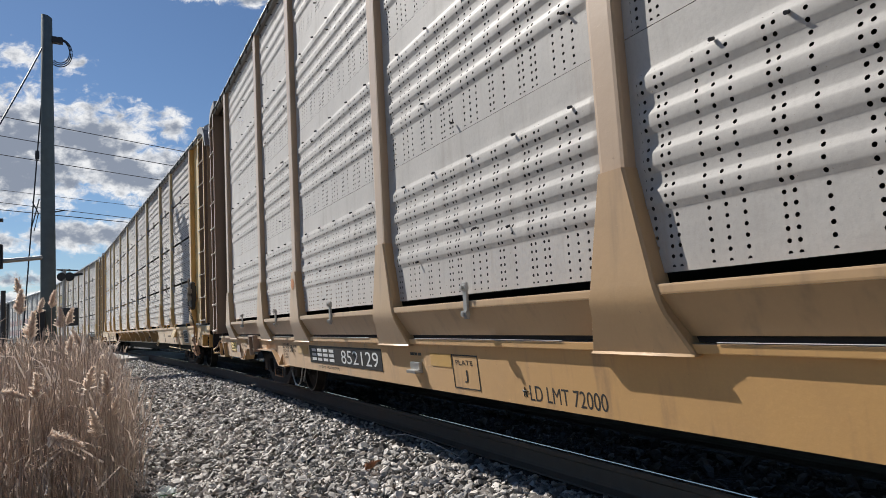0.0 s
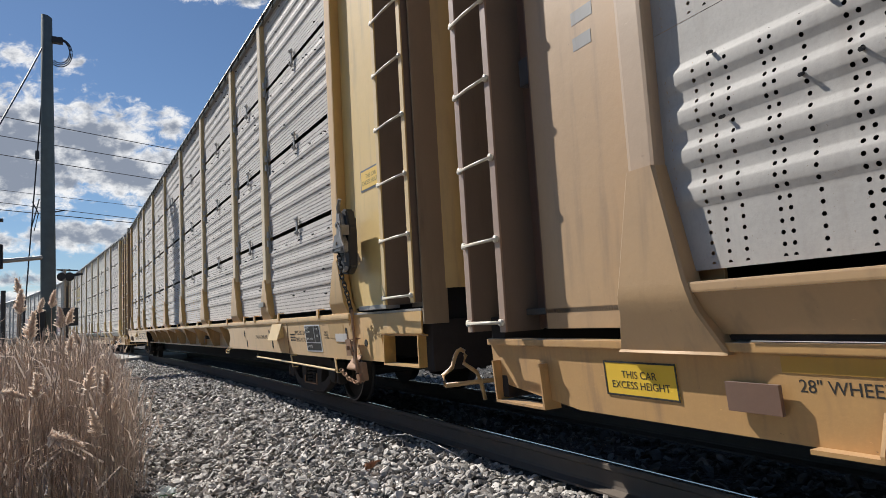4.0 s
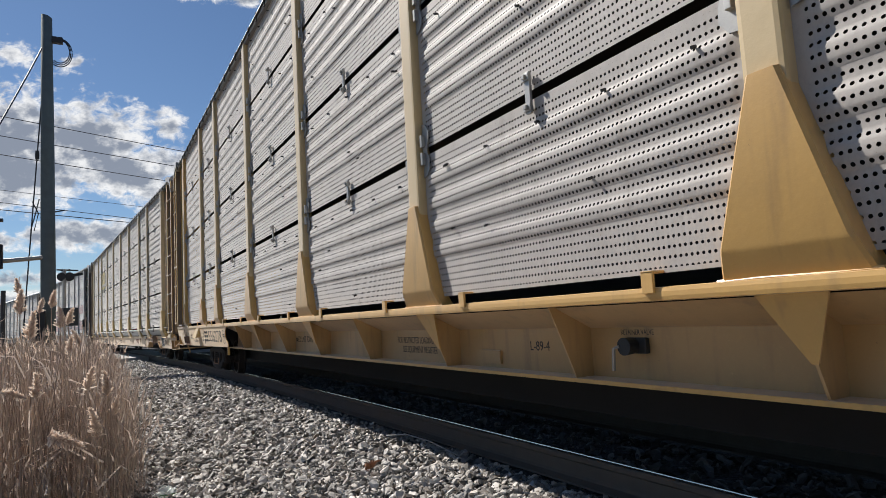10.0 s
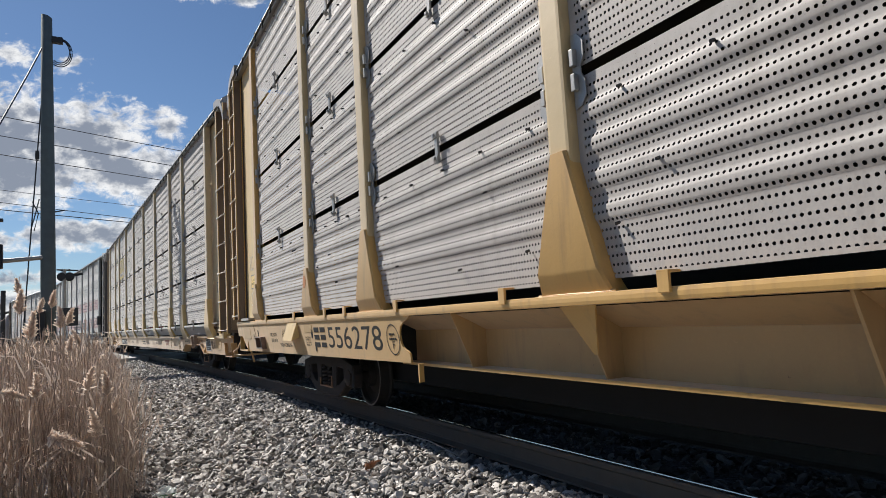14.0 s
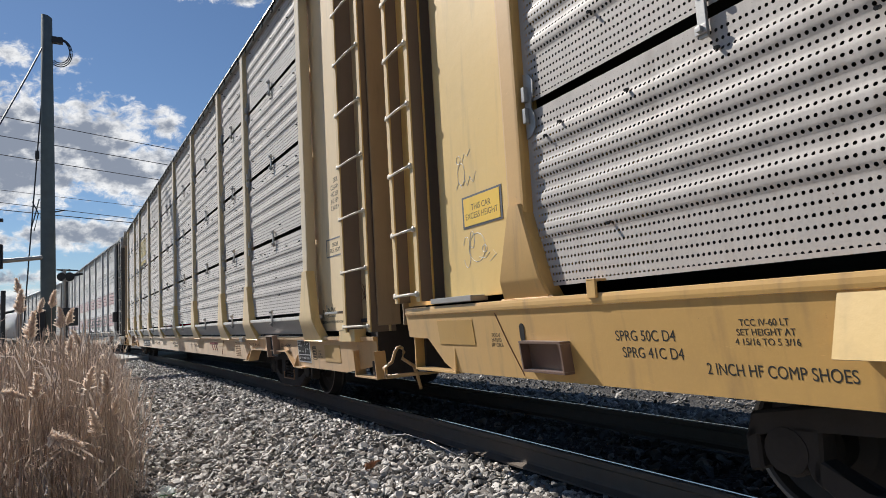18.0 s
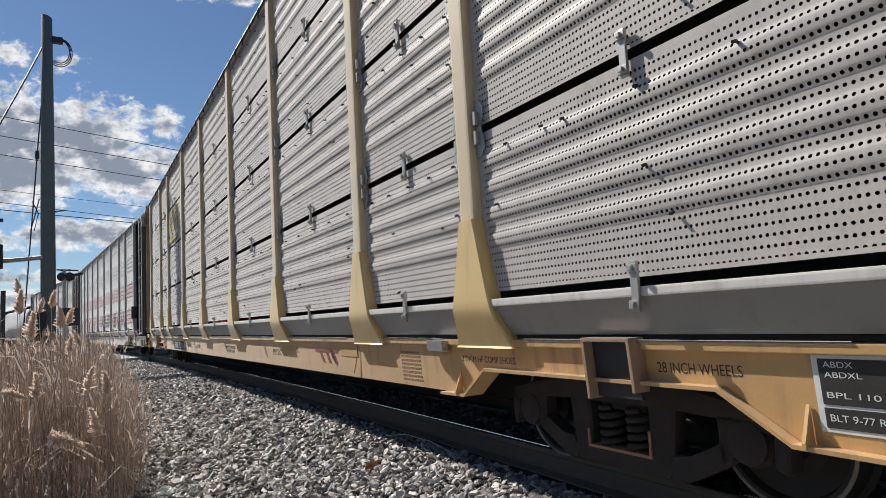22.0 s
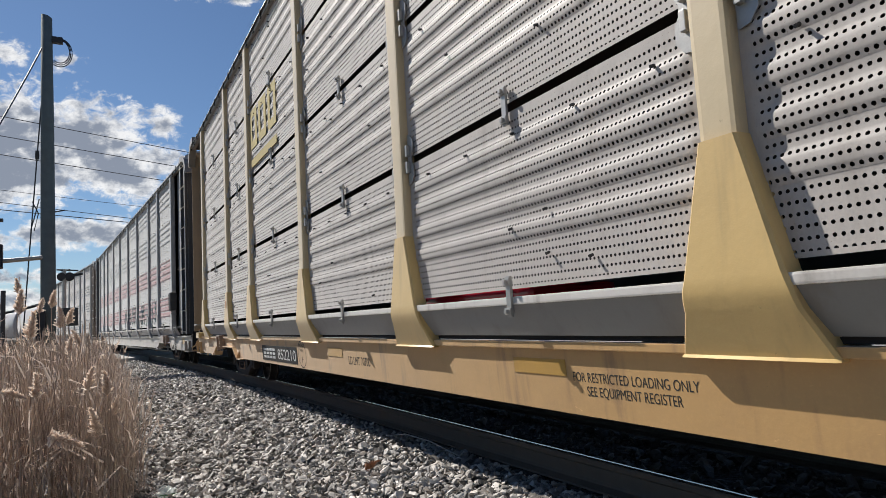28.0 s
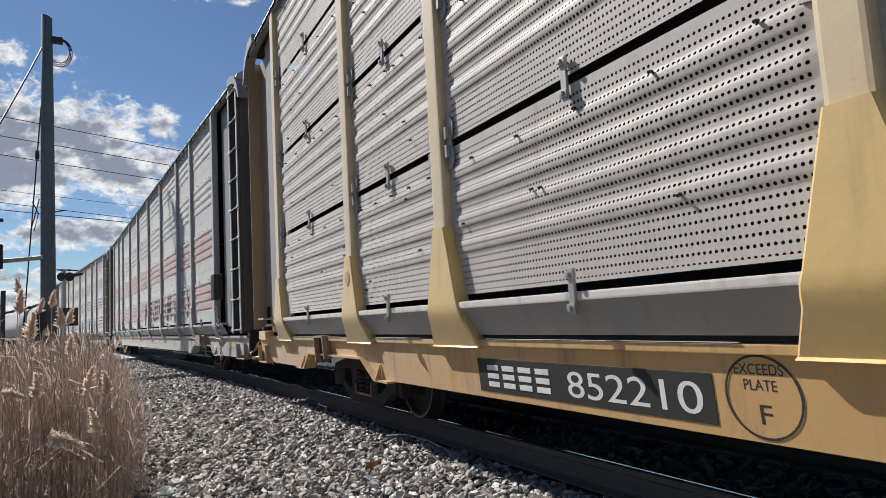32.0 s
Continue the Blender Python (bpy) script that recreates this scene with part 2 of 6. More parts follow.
def box_mesh(name, material, *boxes, bevel=0.006):
    bm = bmesh.new()
    for b in boxes:
        box(bm, *b, bevel=bevel)
    return finish(bm, name, material)


def slab(bm, outline, thick):
    """A plate: outline of 3D points, thickened along the vector thick."""
    a = [bm.verts.new(p) for p in outline]
    b = [bm.verts.new(Vector(p) + Vector(thick)) for p in outline]
    bm.faces.new(a)
    bm.faces.new(list(reversed(b)))
    n = len(a)
    for i in range(n):
        bm.faces.new((a[i], b[i], b[(i + 1) % n], a[(i + 1) % n]))


def rounded(points, n=4):
    """A smooth line through points (Catmull-Rom), n steps from one to the next."""
    p = [Vector(points[0]) * 2 - Vector(points[1])] + [Vector(q) for q in points] + [Vector(points[-1]) * 2 - Vector(points[-2])]
    line = []
    for a, b, c, d in zip(p, p[1:], p[2:], p[3:]):
        for k in range(n):
            u = k / n
            line.append(tuple(0.5 * (2 * b + (c - a) * u + (2 * a - 5 * b + 4 * c - d) * u * u + (3 * b - a - 3 * c + d) * u ** 3)))
    return line + [tuple(points[-1])]


def tube(bm, points, radius, sides=8):
    """A round bar along points."""
    rings = []
    pts = [Vector(p) for p in points]
    for i, p in enumerate(pts):
        d = (pts[min(i + 1, len(pts) - 1)] - pts[max(i - 1, 0)]).normalized()
        q = d.to_track_quat("Z", "Y")
        rings.append([bm.verts.new(p + q @ Vector((radius * math.cos(a), radius * math.sin(a), 0))) for a in (2 * math.pi * j / sides for j in range(sides))])
    for r0, r1 in zip(rings, rings[1:]):
        for j in range(sides):
            bm.faces.new((r0[j], r0[(j + 1) % sides], r1[(j + 1) % sides], r1[j]))
    bm.faces.new(list(reversed(rings[0])))
    bm.faces.new(rings[-1])


def tube_mesh(name, material, points, radius, sides=8):
    bm = bmesh.new()
    tube(bm, points, radius, sides)
    me = finish(bm, name, material, True)
    me.set_sharp_from_angle(angle=radians(50))
    return me


def disc(bm, centre, axis, r0, r1, thick, sides=32):
    """A flanged cylinder along the axis x at centre, from radius r0 to r1."""
    m = Matrix.Translation(centre) @ Matrix.Rotation(radians(90), 4, axis)
    bmesh.ops.create_cone(bm, cap_ends=True, segments=sides, radius1=r0, radius2=r1, depth=thick, matrix=m)


# ---- railway: rails, ballast, ground ----
def swept(name, section, s0, s1, step, off, material, smooth=False):
    """A section (x, z) swept along the track at an offset."""
    n = int(round((s1 - s0) / step)) + 1
    verts, faces, m = [], [], len(section)
    for i in range(n):
        x, y, a = track(s0 + (s1 - s0) * i / (n - 1), off)
        verts += [(x + px * math.cos(a), y + px * math.sin(a), pz) for px, pz in section]
    for i in range(n - 1):
        for j in range(m):
            a, b = i * m + j, i * m + (j + 1) % m
            faces.append((a, b, b + m, a + m))
    return mesh_from(name, verts, faces, material, smooth)


RAIL = ((-0.038, -0.012), (-0.033, -0.002), (0.033, -0.002), (0.038, -0.012), (0.038, -0.038), (0.010, -0.054), (0.010, -0.160), (0.076, -0.178), (0.076, -0.192), (-0.076, -0.192), (-0.076, -0.178), (-0.016, -0.160), (-0.010, -0.140), (-0.010, -0.054), (-0.038, -0.038))
for side in (-0.755, 0.755):
    rail = thing("rail", "rusty steel rail with a polished running surface", "rail", swept("rail", RAIL, -30, 330, 0.5, side, M["rail_side"]), group="rails of the track")
    head = swept("running_surface", ((-0.004, -0.001), (0.0, 0.0010), (0.024, -0.0014), (0.031, -0.003), (0.0365, -0.008), (0.02, -0.012)), -30, 330, 0.5, side, M["rail_top"])
    part("running_surface", head, rail, "bright worn running surface")


def ballast_z(off):
    """The ballast's profile across the track."""
    a = abs(off)
    if a < 0.95:
        return -0.235
    if a < 1.5:
        return -0.235 + 0.045 * min(1.0, (a - 0.95) / 0.3)
    if a < 3.4:
        return -0.19 - (a - 1.5) * 0.165
    return -0.503 - 0.02 * min(a - 3.4, 3.0)


def soil_material():
    n = Nodes("soil")
    c = n.mix(n.ramp(n.noise(0.9, 7, 0.7), 0.35, 0.7), (0.10, 0.075, 0.05), (0.19, 0.15, 0.10))
    c = n.mix(n.ramp(n.noise(22, 4), 0.55, 0.8), c, (0.06, 0.05, 0.035))
    n.bump(n.noise(18, 6), 0.8, 0.04)
    return n.done(c, 0.95)


def gravel_bed_material():
    n = Nodes("gravel_bed")
    v = n.tree.nodes.new("ShaderNodeTexVoronoi")
    v.inputs["Scale"].default_value = 26
    n.put(v.inputs["Vector"], n.coord.outputs["Object"])
    c = n.mix(v.outputs["Color"], (0.035, 0.033, 0.031), (0.10, 0.095, 0.09))
    c = n.mix(n.ramp(n.noise(2.5, 5), 0.45, 0.7), c, (0.06, 0.052, 0.045))
    n.bump(v.outputs["Distance"], 1.0, 0.05)
    return n.done(c, 0.95)


M["soil"], M["gravel_bed"] = soil_material(), gravel_bed_material()
# one sheet of ground: fine strips along the track, wide ones out to the horizon
OFFS = [-2500, -600, -150, -60, -25, -12, -8, -6.5, -5.2, -4.2, -3.4, -2.8, -2.2, -1.8, -1.5, -1.2, -0.95, -0.7, 0.0, 0.7, 0.95, 1.5, 2.2, 3.4, 4.5, 8, 20, 60, 200, 2500]
rows_s = [-600, -200, -60] + list(np.arange(-30, 120, 1.0)) + [130, 150, 180, 230, 320, 600, 2500]
verts, faces = [], []
for s in rows_s:
    sc = min(max(s, -58.0), 330.0)
    for o in OFFS:
        x, y, a = track(sc, o)
        verts.append((x - (s - sc) * math.sin(a), y + (s - sc) * math.cos(a), ballast_z(o) + (0.012 * noise.noise((x * 0.8, y * 0.8, 0)) if abs(o) < 9 else 0)))
m = len(OFFS)
for i in range(len(rows_s) - 1):
    for j in range(m - 1):
        faces.append((i * m + j, i * m + j + 1, (i + 1) * m + j + 1, (i + 1) * m + j))
ground_me = mesh_from("ground", verts, faces, M["soil"], True)
ground_me.materials.append(M["gravel_bed"])
for p in ground_me.polygons:
    j = p.index % (m - 1)
    if -3.5 < OFFS[j] < 7.9:
        p.material_index = 1
thing("ground", "gravel trackbed running out into dry brown soil", "ground", ground_me, kind="structure")


def stone_material(name="ballast_stone", low=(0.075, 0.068, 0.060), high=(0.88, 0.82, 0.745)):
    n = Nodes(name)
    r = n.island()
    c = n.mix(n.math("POWER", r, 1.45), low, high)
    c = n.mix(n.math("MULTIPLY", n.ramp(n.math("FRACT", n.math("MULTIPLY", r, 37.0)), 0.75, 1.0), 0.55), c, (0.29, 0.225, 0.17))
    c = n.mix(n.math("MULTIPLY", n.noise(60, 4), 0.5), c, (0.10, 0.09, 0.08))
    n.bump(n.noise(90, 4), 0.5, 0.006)
    return n.done(c, 0.6)


M["stone"] = stone_material()
# darker copies of the stone: the train's shade below and beyond it
M["far_shade_stone"] = stone_material("far_shaded_ballast_stone", (0.06, 0.055, 0.05), (0.46, 0.43, 0.39))
M["rail_shade_stone"] = stone_material("shaded_ballast_stone", (0.025, 0.023, 0.021), (0.26, 0.24, 0.22))


def stones(name, count, area, size, seed, material="stone"):
    """Broken stones strewn on the ballast, joined into one mesh. area: s0, s1, off0, off1 (denser towards s0)."""
    rng = np.random.RandomState(seed)
    bm = bmesh.new()
    bmesh.ops.create_icosphere(bm, subdivisions=1, radius=1.0)
    base = np.array([v.co[:] for v in bm.verts])
    tri = np.array([[v.index for v in f.verts] for f in bm.faces])
    bm.free()
    s = area[0] + (area[1] - area[0]) * rng.rand(count) ** 1.7
    o = area[2] + (area[3] - area[2]) * rng.rand(count)
    forms = [np.clip(base * (1 + 1.15 * (rng.rand(len(base), 3) - 0.5)), -0.80, 0.80) for _ in range(60)]
    V, F = [], []
    for i in range(count):
        x, y, a = track(float(s[i]), float(o[i]))
        k = size * (0.42 + 1.6 * rng.rand() ** 2.6)
        sc = np.array((1.35, 0.60 + 0.45 * rng.rand(), 0.28 + 0.38 * rng.rand())) * k
        q = np.array(Euler((rng.rand() * 1.8 - 0.9, rng.rand() * 1.8 - 0.9, rng.rand() * 6.28)).to_matrix())
        v = (forms[i % 60] * sc) @ q.T
        v += (x, y, ballast_z(float(o[i])) + k * 0.25 + 0.03 * rng.rand())
        F.append(tri + i * len(base))
        V.append(v)
    V, F = np.concatenate(V), np.concatenate(F)
    me = bpy.data.meshes.new(name)
    me.vertices.add(len(V))
    me.vertices.foreach_set("co", V.ravel())
    me.loops.add(len(F) * 3)
    me.loops.foreach_set("vertex_index", F.ravel().astype(np.int32))
    me.polygons.add(len(F))
    me.polygons.foreach_set("loop_start", np.arange(0, len(F) * 3, 3, dtype=np.int32))
    me.materials.append(M[material])
    me.polygons.foreach_set("use_smooth", [False] * len(F))
    me.update(calc_edges=True)
    me.validate()
    return me


thing("ballast_stones", "loose grey crushed stone ballast beside the rail", "ballast", stones("ballast_stones", 90000, (1.5, 40, -3.7, -0.86), 0.0235, 3), kind="stuff")
thing("ballast_stones", "loose grey crushed stone beside the standing place", "ballast", stones("ballast_behind", 16000, (1.5, -14, -3.7, -0.86), 0.028, 6), kind="stuff")
thing("ballast_stones", "crushed stone between the rails, coloured darker for the train's shade", "ballast", stones("ballast_between", 3800, (1.0, 16, -0.66, 0.66), 0.028, 4, "rail_shade_stone"), kind="stuff")
thing("ballast_stones", "loose grey crushed stone beyond the far rail", "ballast", stones("ballast_beyond", 7000, (1.0, 20, 0.86, 6.5), 0.030, 5, "far_shade_stone"), kind="stuff")

# ---- autorack cars ----
ROWS_Z = (1.115, 2.215, 3.315, 4.415)
SIDE = -1.44


def sheet_mesh(width, material, height, ridges=4, depth=0.0145):
    """One corrugated side sheet in its own space: y along the car, z up, ridges towards -x, flattened at both ends."""
    prof = [(0.0, 0.0), (0.0, 0.25)]
    pitch = 0.1748
    for i in range(ridges):
        z = 0.254 + i * pitch
        prof += [(px, z + dz) for px, dz in ((0.0, 0.006), (0.10, 0.016), (0.84, 0.040), (0.98, 0.050), (1.0, 0.073), (0.98, 0.096), (0.84, 0.106), (0.10, 0.130), (0.0, 0.140))]
    prof += [(0.0, 0.254 + ridges * pitch + 0.01), (0.0, height)]
    ends = [(0.0, 0.0), (0.058, 0.0), (0.068, 0.12), (0.110, 0.94), (0.124, 1.0)]
    cols = ends + [(width / 2, 1.0)] + [(width - a, b) for a, b in reversed(ends)]
    verts, faces, rim, m = [], [], [], len(prof)
    for y, k in cols:
        verts += [(-depth * px * k + 0.004 * noise.noise((y * 1.3, z * 2, width)), y, z) for px, z in prof]
        rim += [min(y, width - y)] * m
    for i in range(len(cols) - 1):
        for j in range(m - 1):
            faces.append((i * m + j, i * m + j + 1, (i + 1) * m + j + 1, (i + 1) * m + j))
    me = mesh_from("side_sheet", verts, faces, material, True)
    me.attributes.new("rim", "FLOAT", "POINT").data.foreach_set("value", rim)
    return me


def post_mesh(z0, z1, material, width=0.166):
    w = width / 2
    return box_mesh("post", material, (SIDE - 0.07, SIDE + 0.05, -w, w, z0, z1), bevel=0.022)


def gusset_mesh(material, low, width, foot, top):
    """The flared foot of a post. low: it bends in over the sill and reaches down to the flat car's side."""
    bm = bmesh.new()
    w, x = width / 2, SIDE - 0.074
    knee = 1.03 if low else 1.10
    # one pressed plate: foot, knee, top, with flanges turned in on both edges
    t = 0.088
    if low:
        rows_ = [(-1.445, foot / 2 + 0.004, 0.788), (-1.432, foot / 2, 0.80), (x + 0.022, w + (foot / 2 - w) * 0.1, knee - 0.06), (x + 0.006, w, knee - 0.015), (x - 0.002, w * 0.97, knee + 0.025), (x - 0.002, w * 0.9, knee + 0.075), (x, t, top)]
    else:
        rows_ = [(x + 0.045, foot / 2, 1.084), (x + 0.004, w, knee + 0.085), (x - 0.003, w * 0.97, knee + 0.105), (x - 0.003, 0.064, top)]
    deep = 0.09
    rings = [[bm.verts.new(q) for q in ((a + deep, b, c), (a, b + 0.0, c), (a - 0.012, b - 0.014, c), (a - 0.012, -b + 0.014, c), (a, -b, c), (a + deep, -b, c))] for a, b, c in rows_]
    for r0, r1 in zip(rings, rings[1:]):
        for j in range(5):
            bm.faces.new((r0[j], r0[j + 1], r1[j + 1], r1[j]))
    bm.faces.new(rings[-1])
    bm.faces.new(rings[0])
    if not low:
        # weld bead along the foot
        tube(bm, [(x + 0.040, -foot / 2 - 0.02, 1.088), (x + 0.036, -foot * 0.2, 1.085), (x + 0.036, foot * 0.2, 1.088), (x + 0.040, foot / 2 + 0.02, 1.085)], 0.009, 6)
    me = finish(bm, "gusset", material, True)
    me.set_sharp_from_angle(angle=radians(28))
    return me


def latch_mesh(material, height=0.24):
    bm = bmesh.new()
    box(bm, SIDE - 0.034, SIDE - 0.016, -0.022, 0.022, -height / 2, height / 2, 0.003)
    for z in (-height * 0.36, height * 0.36):
        box(bm, SIDE - 0.062, SIDE - 0.005, -0.012, 0.012, z - 0.012, z + 0.012, 0.003)
        box(bm, SIDE - 0.046, SIDE - 0.034, -0.03, 0.03, z - 0.02, z + 0.02, 0.003)
    return finish(bm, "latch", material)


def hasp_mesh(material):
    bm = bmesh.new()
    slab(bm, [(SIDE - 0.012, y, z) for y, z in ((0, -0.20), (0.05, -0.19), (0.09, -0.14), (0.085, -0.06), (0.06, -0.02), (0.06, 0.02), (0.085, 0.06), (0.09, 0.14), (0.05, 0.19), (0, 0.20))], (-0.008, 0, 0))
    box(bm, SIDE - 0.05, SIDE - 0.02, 0.01, 0.04, -0.11, -0.02, 0.004)
    box(bm, SIDE - 0.05, SIDE - 0.02, 0.01, 0.04, 0.02, 0.11, 0.004)
    return finish(bm, "hasp", material)


def ladder(car, u0, u1, z0, z1, material, step, web):
    """A side ladder: two angle stringers and round rungs, before a recessed plate."""
    x = SIDE - 0.075
    for u in (u0, u1):
        st = part("stringer", box_mesh("stringer", material, (x - 0.02, x - 0.005, u - 0.032, u + 0.032, z0 - 0.06, z1), bevel=0.004), car)
        part("stringer_web", box_mesh("stringer_web", web, (x - 0.005, SIDE + 0.19, u - 0.008, u + 0.008, z0 - 0.06, z1), bevel=0), st)
    bar = bmesh.new()
    tube(bar, [(x - 0.032, u0, 0), (x - 0.038, (u0 + u1) / 2, 0), (x - 0.032, u1, 0)], 0.011, 8)
    for u in (u0, u1):
        disc(bar, (x - 0.024, u, 0), "Y", 0.024, 0.020, 0.03, 10)
    rung = finish(bar, "rung", M["rung"], True)
    n = int((z1 - z0) / step) + 1
    for i in range(n):
        part("rung", rung, car, at=pose(0, 0, z0 + i * step))


def text_mesh(name, words, size, material, spread=1.0):
    cu = bpy.data.curves.new(name, "FONT")
    cu.body, cu.size, cu.align_x, cu.extrude = words, size, "CENTER", 0.0004
    ob = bpy.data.objects.new(name, cu)
    me = bpy.data.meshes.new_from_object(ob)
    bpy.data.objects.remove(ob)
    bpy.data.curves.remove(cu)
    me.materials.clear()
    me.materials.append(material)
    for v in me.vertices:
        v.co.x *= spread
    return me


def on_side(u, z, x, tilt=0.0):
    """A pose that lays flat lettering onto the side that faces the camera."""
    return Matrix.Translation((x, u, z)) @ Matrix(((0, 0, -1, 0), (-1, 0, 0, 0), (0, 1, 0, 0), (0, 0, 0, 1))) @ pose(0, 0, 0, 0, 0, tilt)


def lettering(car, words, u0, u1, z, height, x, material="letter_black", name="lettering"):
    """Words on the near side between u0 (their start) and u1 (their end), capitals as high as height, their foot at z."""
    rows_ = [(text_mesh(name, w, 1.0, M[material]), -i) for i, w in enumerate(words.split("\n"))]
    co = np.array([(v.co.x, v.co.y + dy) for me, dy in rows_ for v in me.vertices])
    lo, hi = co.min(0), co.max(0)
    kx, ky = (u0 - u1) / (hi[0] - lo[0]), height * (1 + (len(rows_) - 1) * 1.45) / (hi[1] - lo[1])
    for me, dy in rows_:
        for v in me.vertices:
            v.co = ((v.co.x - lo[0]) * kx, (v.co.y + dy - lo[1]) * ky, v.co.z * 0.6)
        part(name, me, car, at=on_side(u0, z, x))


def bars(car, u, z, x, width, lines, size, material="letter_black", name="stencil_bar"):
    """Writing too small to read: plain bars of its size."""
    rng = random.Random(int(u * 100 + z * 1000))
    for i in range(lines):
        y = -width / 2
        while y < width / 2 - size:
            w = min(size * (0.5 + 1.6 * rng.random()), width / 2 - y)
            part(name, box_mesh(name, M[material], (x - 0.001, x + 0.001, u - y - w, u - y, z - i * size * 1.5, z - i * size * 1.5 + size * 0.75), bevel=0), car)
            y += w + size * 0.45


def plate(car, name, u0, u1, z0, z1, x, material, label="", thick=0.008):
    return part(name, box_mesh(name, M[material], (x - thick, x, u0, u1, z0, z1), bevel=0.002), car, label)


def coil_mesh(height, turns=4.6, radius=0.068, wire=0.018):
    bm = bmesh.new()
    n = int(turns * 12)
    tube(bm, [(radius * math.cos(a), radius * math.sin(a), height * a / (6.2832 * turns)) for a in (6.2832 * turns * i / n for i in range(n + 1))], wire, 6)
    return finish(bm, "spring", M["grimy"], True)


def ring_loft(bm, profile, sides, x0=0.0, flip=1):
    """A turned form round the x axis: profile of (x, radius)."""
    rings = [[bm.verts.new((x0 + flip * x, r * math.cos(a), r * math.sin(a))) for a in (6.2832 * j / sides for j in range(sides))] for x, r in profile]
    for p, q in zip(rings, rings[1:]):
        for j in range(sides):
            bm.faces.new((p[j], p[(j + 1) % sides], q[(j + 1) % sides], q[j]))
    bm.faces.new(rings[0])
    bm.faces.new(list(reversed(rings[-1])))


WHEEL_BASE = 0.80


def truck(car, u, r, wheels):
    """A two-axle truck: cast side frames with a spring window, bolster, coil springs, wheelsets that turn."""
    t = part("truck", box_mesh("bolster", M["grimy"], (-1.06, 1.06, u - 0.17, u + 0.17, 0.42, 0.60), bevel=0.02), car, "grimy cast-steel truck")
    coil = coil_mesh(0.22)
    h = WHEEL_BASE
    for s in (-1, 1):
        x, bm = s * 0.99, bmesh.new()
        # top chord, tension members, columns and jaws round the open window
        for out in (
            ((-h - 0.20, r + 0.02), (-h - 0.16, r + 0.15), (-0.45, r + 0.24), (0.45, r + 0.24), (h + 0.16, r + 0.15), (h + 0.20, r + 0.02), (h - 0.02, r + 0.10), (0.40, r + 0.11), (-0.40, r + 0.11), (-h + 0.02, r + 0.10)),
            ((-0.40, r + 0.12), (-0.22, r + 0.12), (-0.22, 0.20), (-0.36, 0.16)),
            ((0.40, r + 0.12), (0.22, r + 0.12), (0.22, 0.20), (0.36, 0.16)),
            ((-0.40, 0.21), (0.40, 0.21), (0.34, 0.10), (-0.34, 0.10)),
            ((-0.36, 0.24), (-0.34, 0.10), (-0.44, 0.105), (-h + 0.18, r - 0.16), (-h + 0.10, r - 0.10), (-h + 0.12, r + 0.0), (-0.48, 0.235)),
            ((-h + 0.02, r + 0.12), (-h + 0.16, r + 0.12), (-h + 0.15, r - 0.14), (-h + 0.10, r - 0.11)),
            ((0.36, 0.24), (0.34, 0.10), (0.44, 0.105), (h - 0.18, r - 0.16), (h - 0.10, r - 0.10), (h - 0.12, r + 0.0), (0.48, 0.235)),
            ((h - 0.02, r + 0.12), (h - 0.16, r + 0.12), (h - 0.15, r - 0.14), (h - 0.10, r - 0.11)),
            ((-h - 0.20, r + 0.05), (-h - 0.13, r + 0.12), (-h - 0.12, r - 0.10), (-h - 0.19, r - 0.12)),
            ((h + 0.20, r + 0.05), (h + 0.13, r + 0.12), (h + 0.12, r - 0.10), (h + 0.19, r - 0.12)),
        ):
            slab(bm, [(x, u + a, b) for a, b in out], (s * 0.11, 0, 0))
        bmesh.ops.bevel(bm, geom=bm.edges[:], offset=0.012, segments=1, affect="EDGES")
        part("side_frame", finish(bm, "side_frame", M["grimy"]), t)
        part("spring_plank", box_mesh("spring_plank", M["rust_pale"], (s * 0.90, s * 1.115, u - 0.24, u + 0.24, 0.195, 0.212), (s * 1.103, s * 1.115, u - 0.24, u - 0.225, 0.212, 0.34), (s * 1.103, s * 1.115, u + 0.225, u + 0.24, 0.212, 0.30), bevel=0.003), t, "rusty spring seat")
        for k in (-0.105, 0.105):
            part("spring", coil, t, at=pose(s * 1.03, u + k, 0.215))
        for a in (-h, h):
            bm = bmesh.new()
            ring_loft(bm, [(0.0, 0.115), (0.05, 0.115), (0.06, 0.10), (0.085, 0.10), (0.09, 0.06)], 18, 0, s)
            part("axle_box", finish(bm, "axle_box", M["grimy"]), t, at=pose(s * 1.02, u + a, r))
    for a in (-h, h):
        bm = bmesh.new()
        ring_loft(bm, [(-1.0, 0.06), (1.0, 0.06)], 12)
        for s in (-1, 1):
            ring_loft(bm, [(0.69, 0.12), (0.69, r + 0.022), (0.715, r + 0.026), (0.73, r + 0.004), (0.835, r - 0.004), (0.835, r - 0.045), (0.79, r - 0.06), (0.775, 0.20), (0.79, 0.13), (0.87, 0.115), (0.87, 0.07)], 40, 0, s)
        w = part("wheelset", finish(bm, "wheelset", M["wheel"]), t, "worn steel wheelset", at=pose(0, u + a, r))
        for s in (-1, 1):
            bm = bmesh.new()
            ring = [[bm.verts.new((s * x, q * math.cos(b), q * math.sin(b))) for b in (6.2832 * j / 48 for j in range(48))] for x, q in ((0.8365, r - 0.006), (0.8385, r - 0.010), (0.8385, r - 0.022), (0.8365, r - 0.026))]
            for p, q in zip(ring, ring[1:]):
                for j in range(48):
                    bm.faces.new((p[j], p[(j + 1) % 48], q[(j + 1) % 48], q[j]))
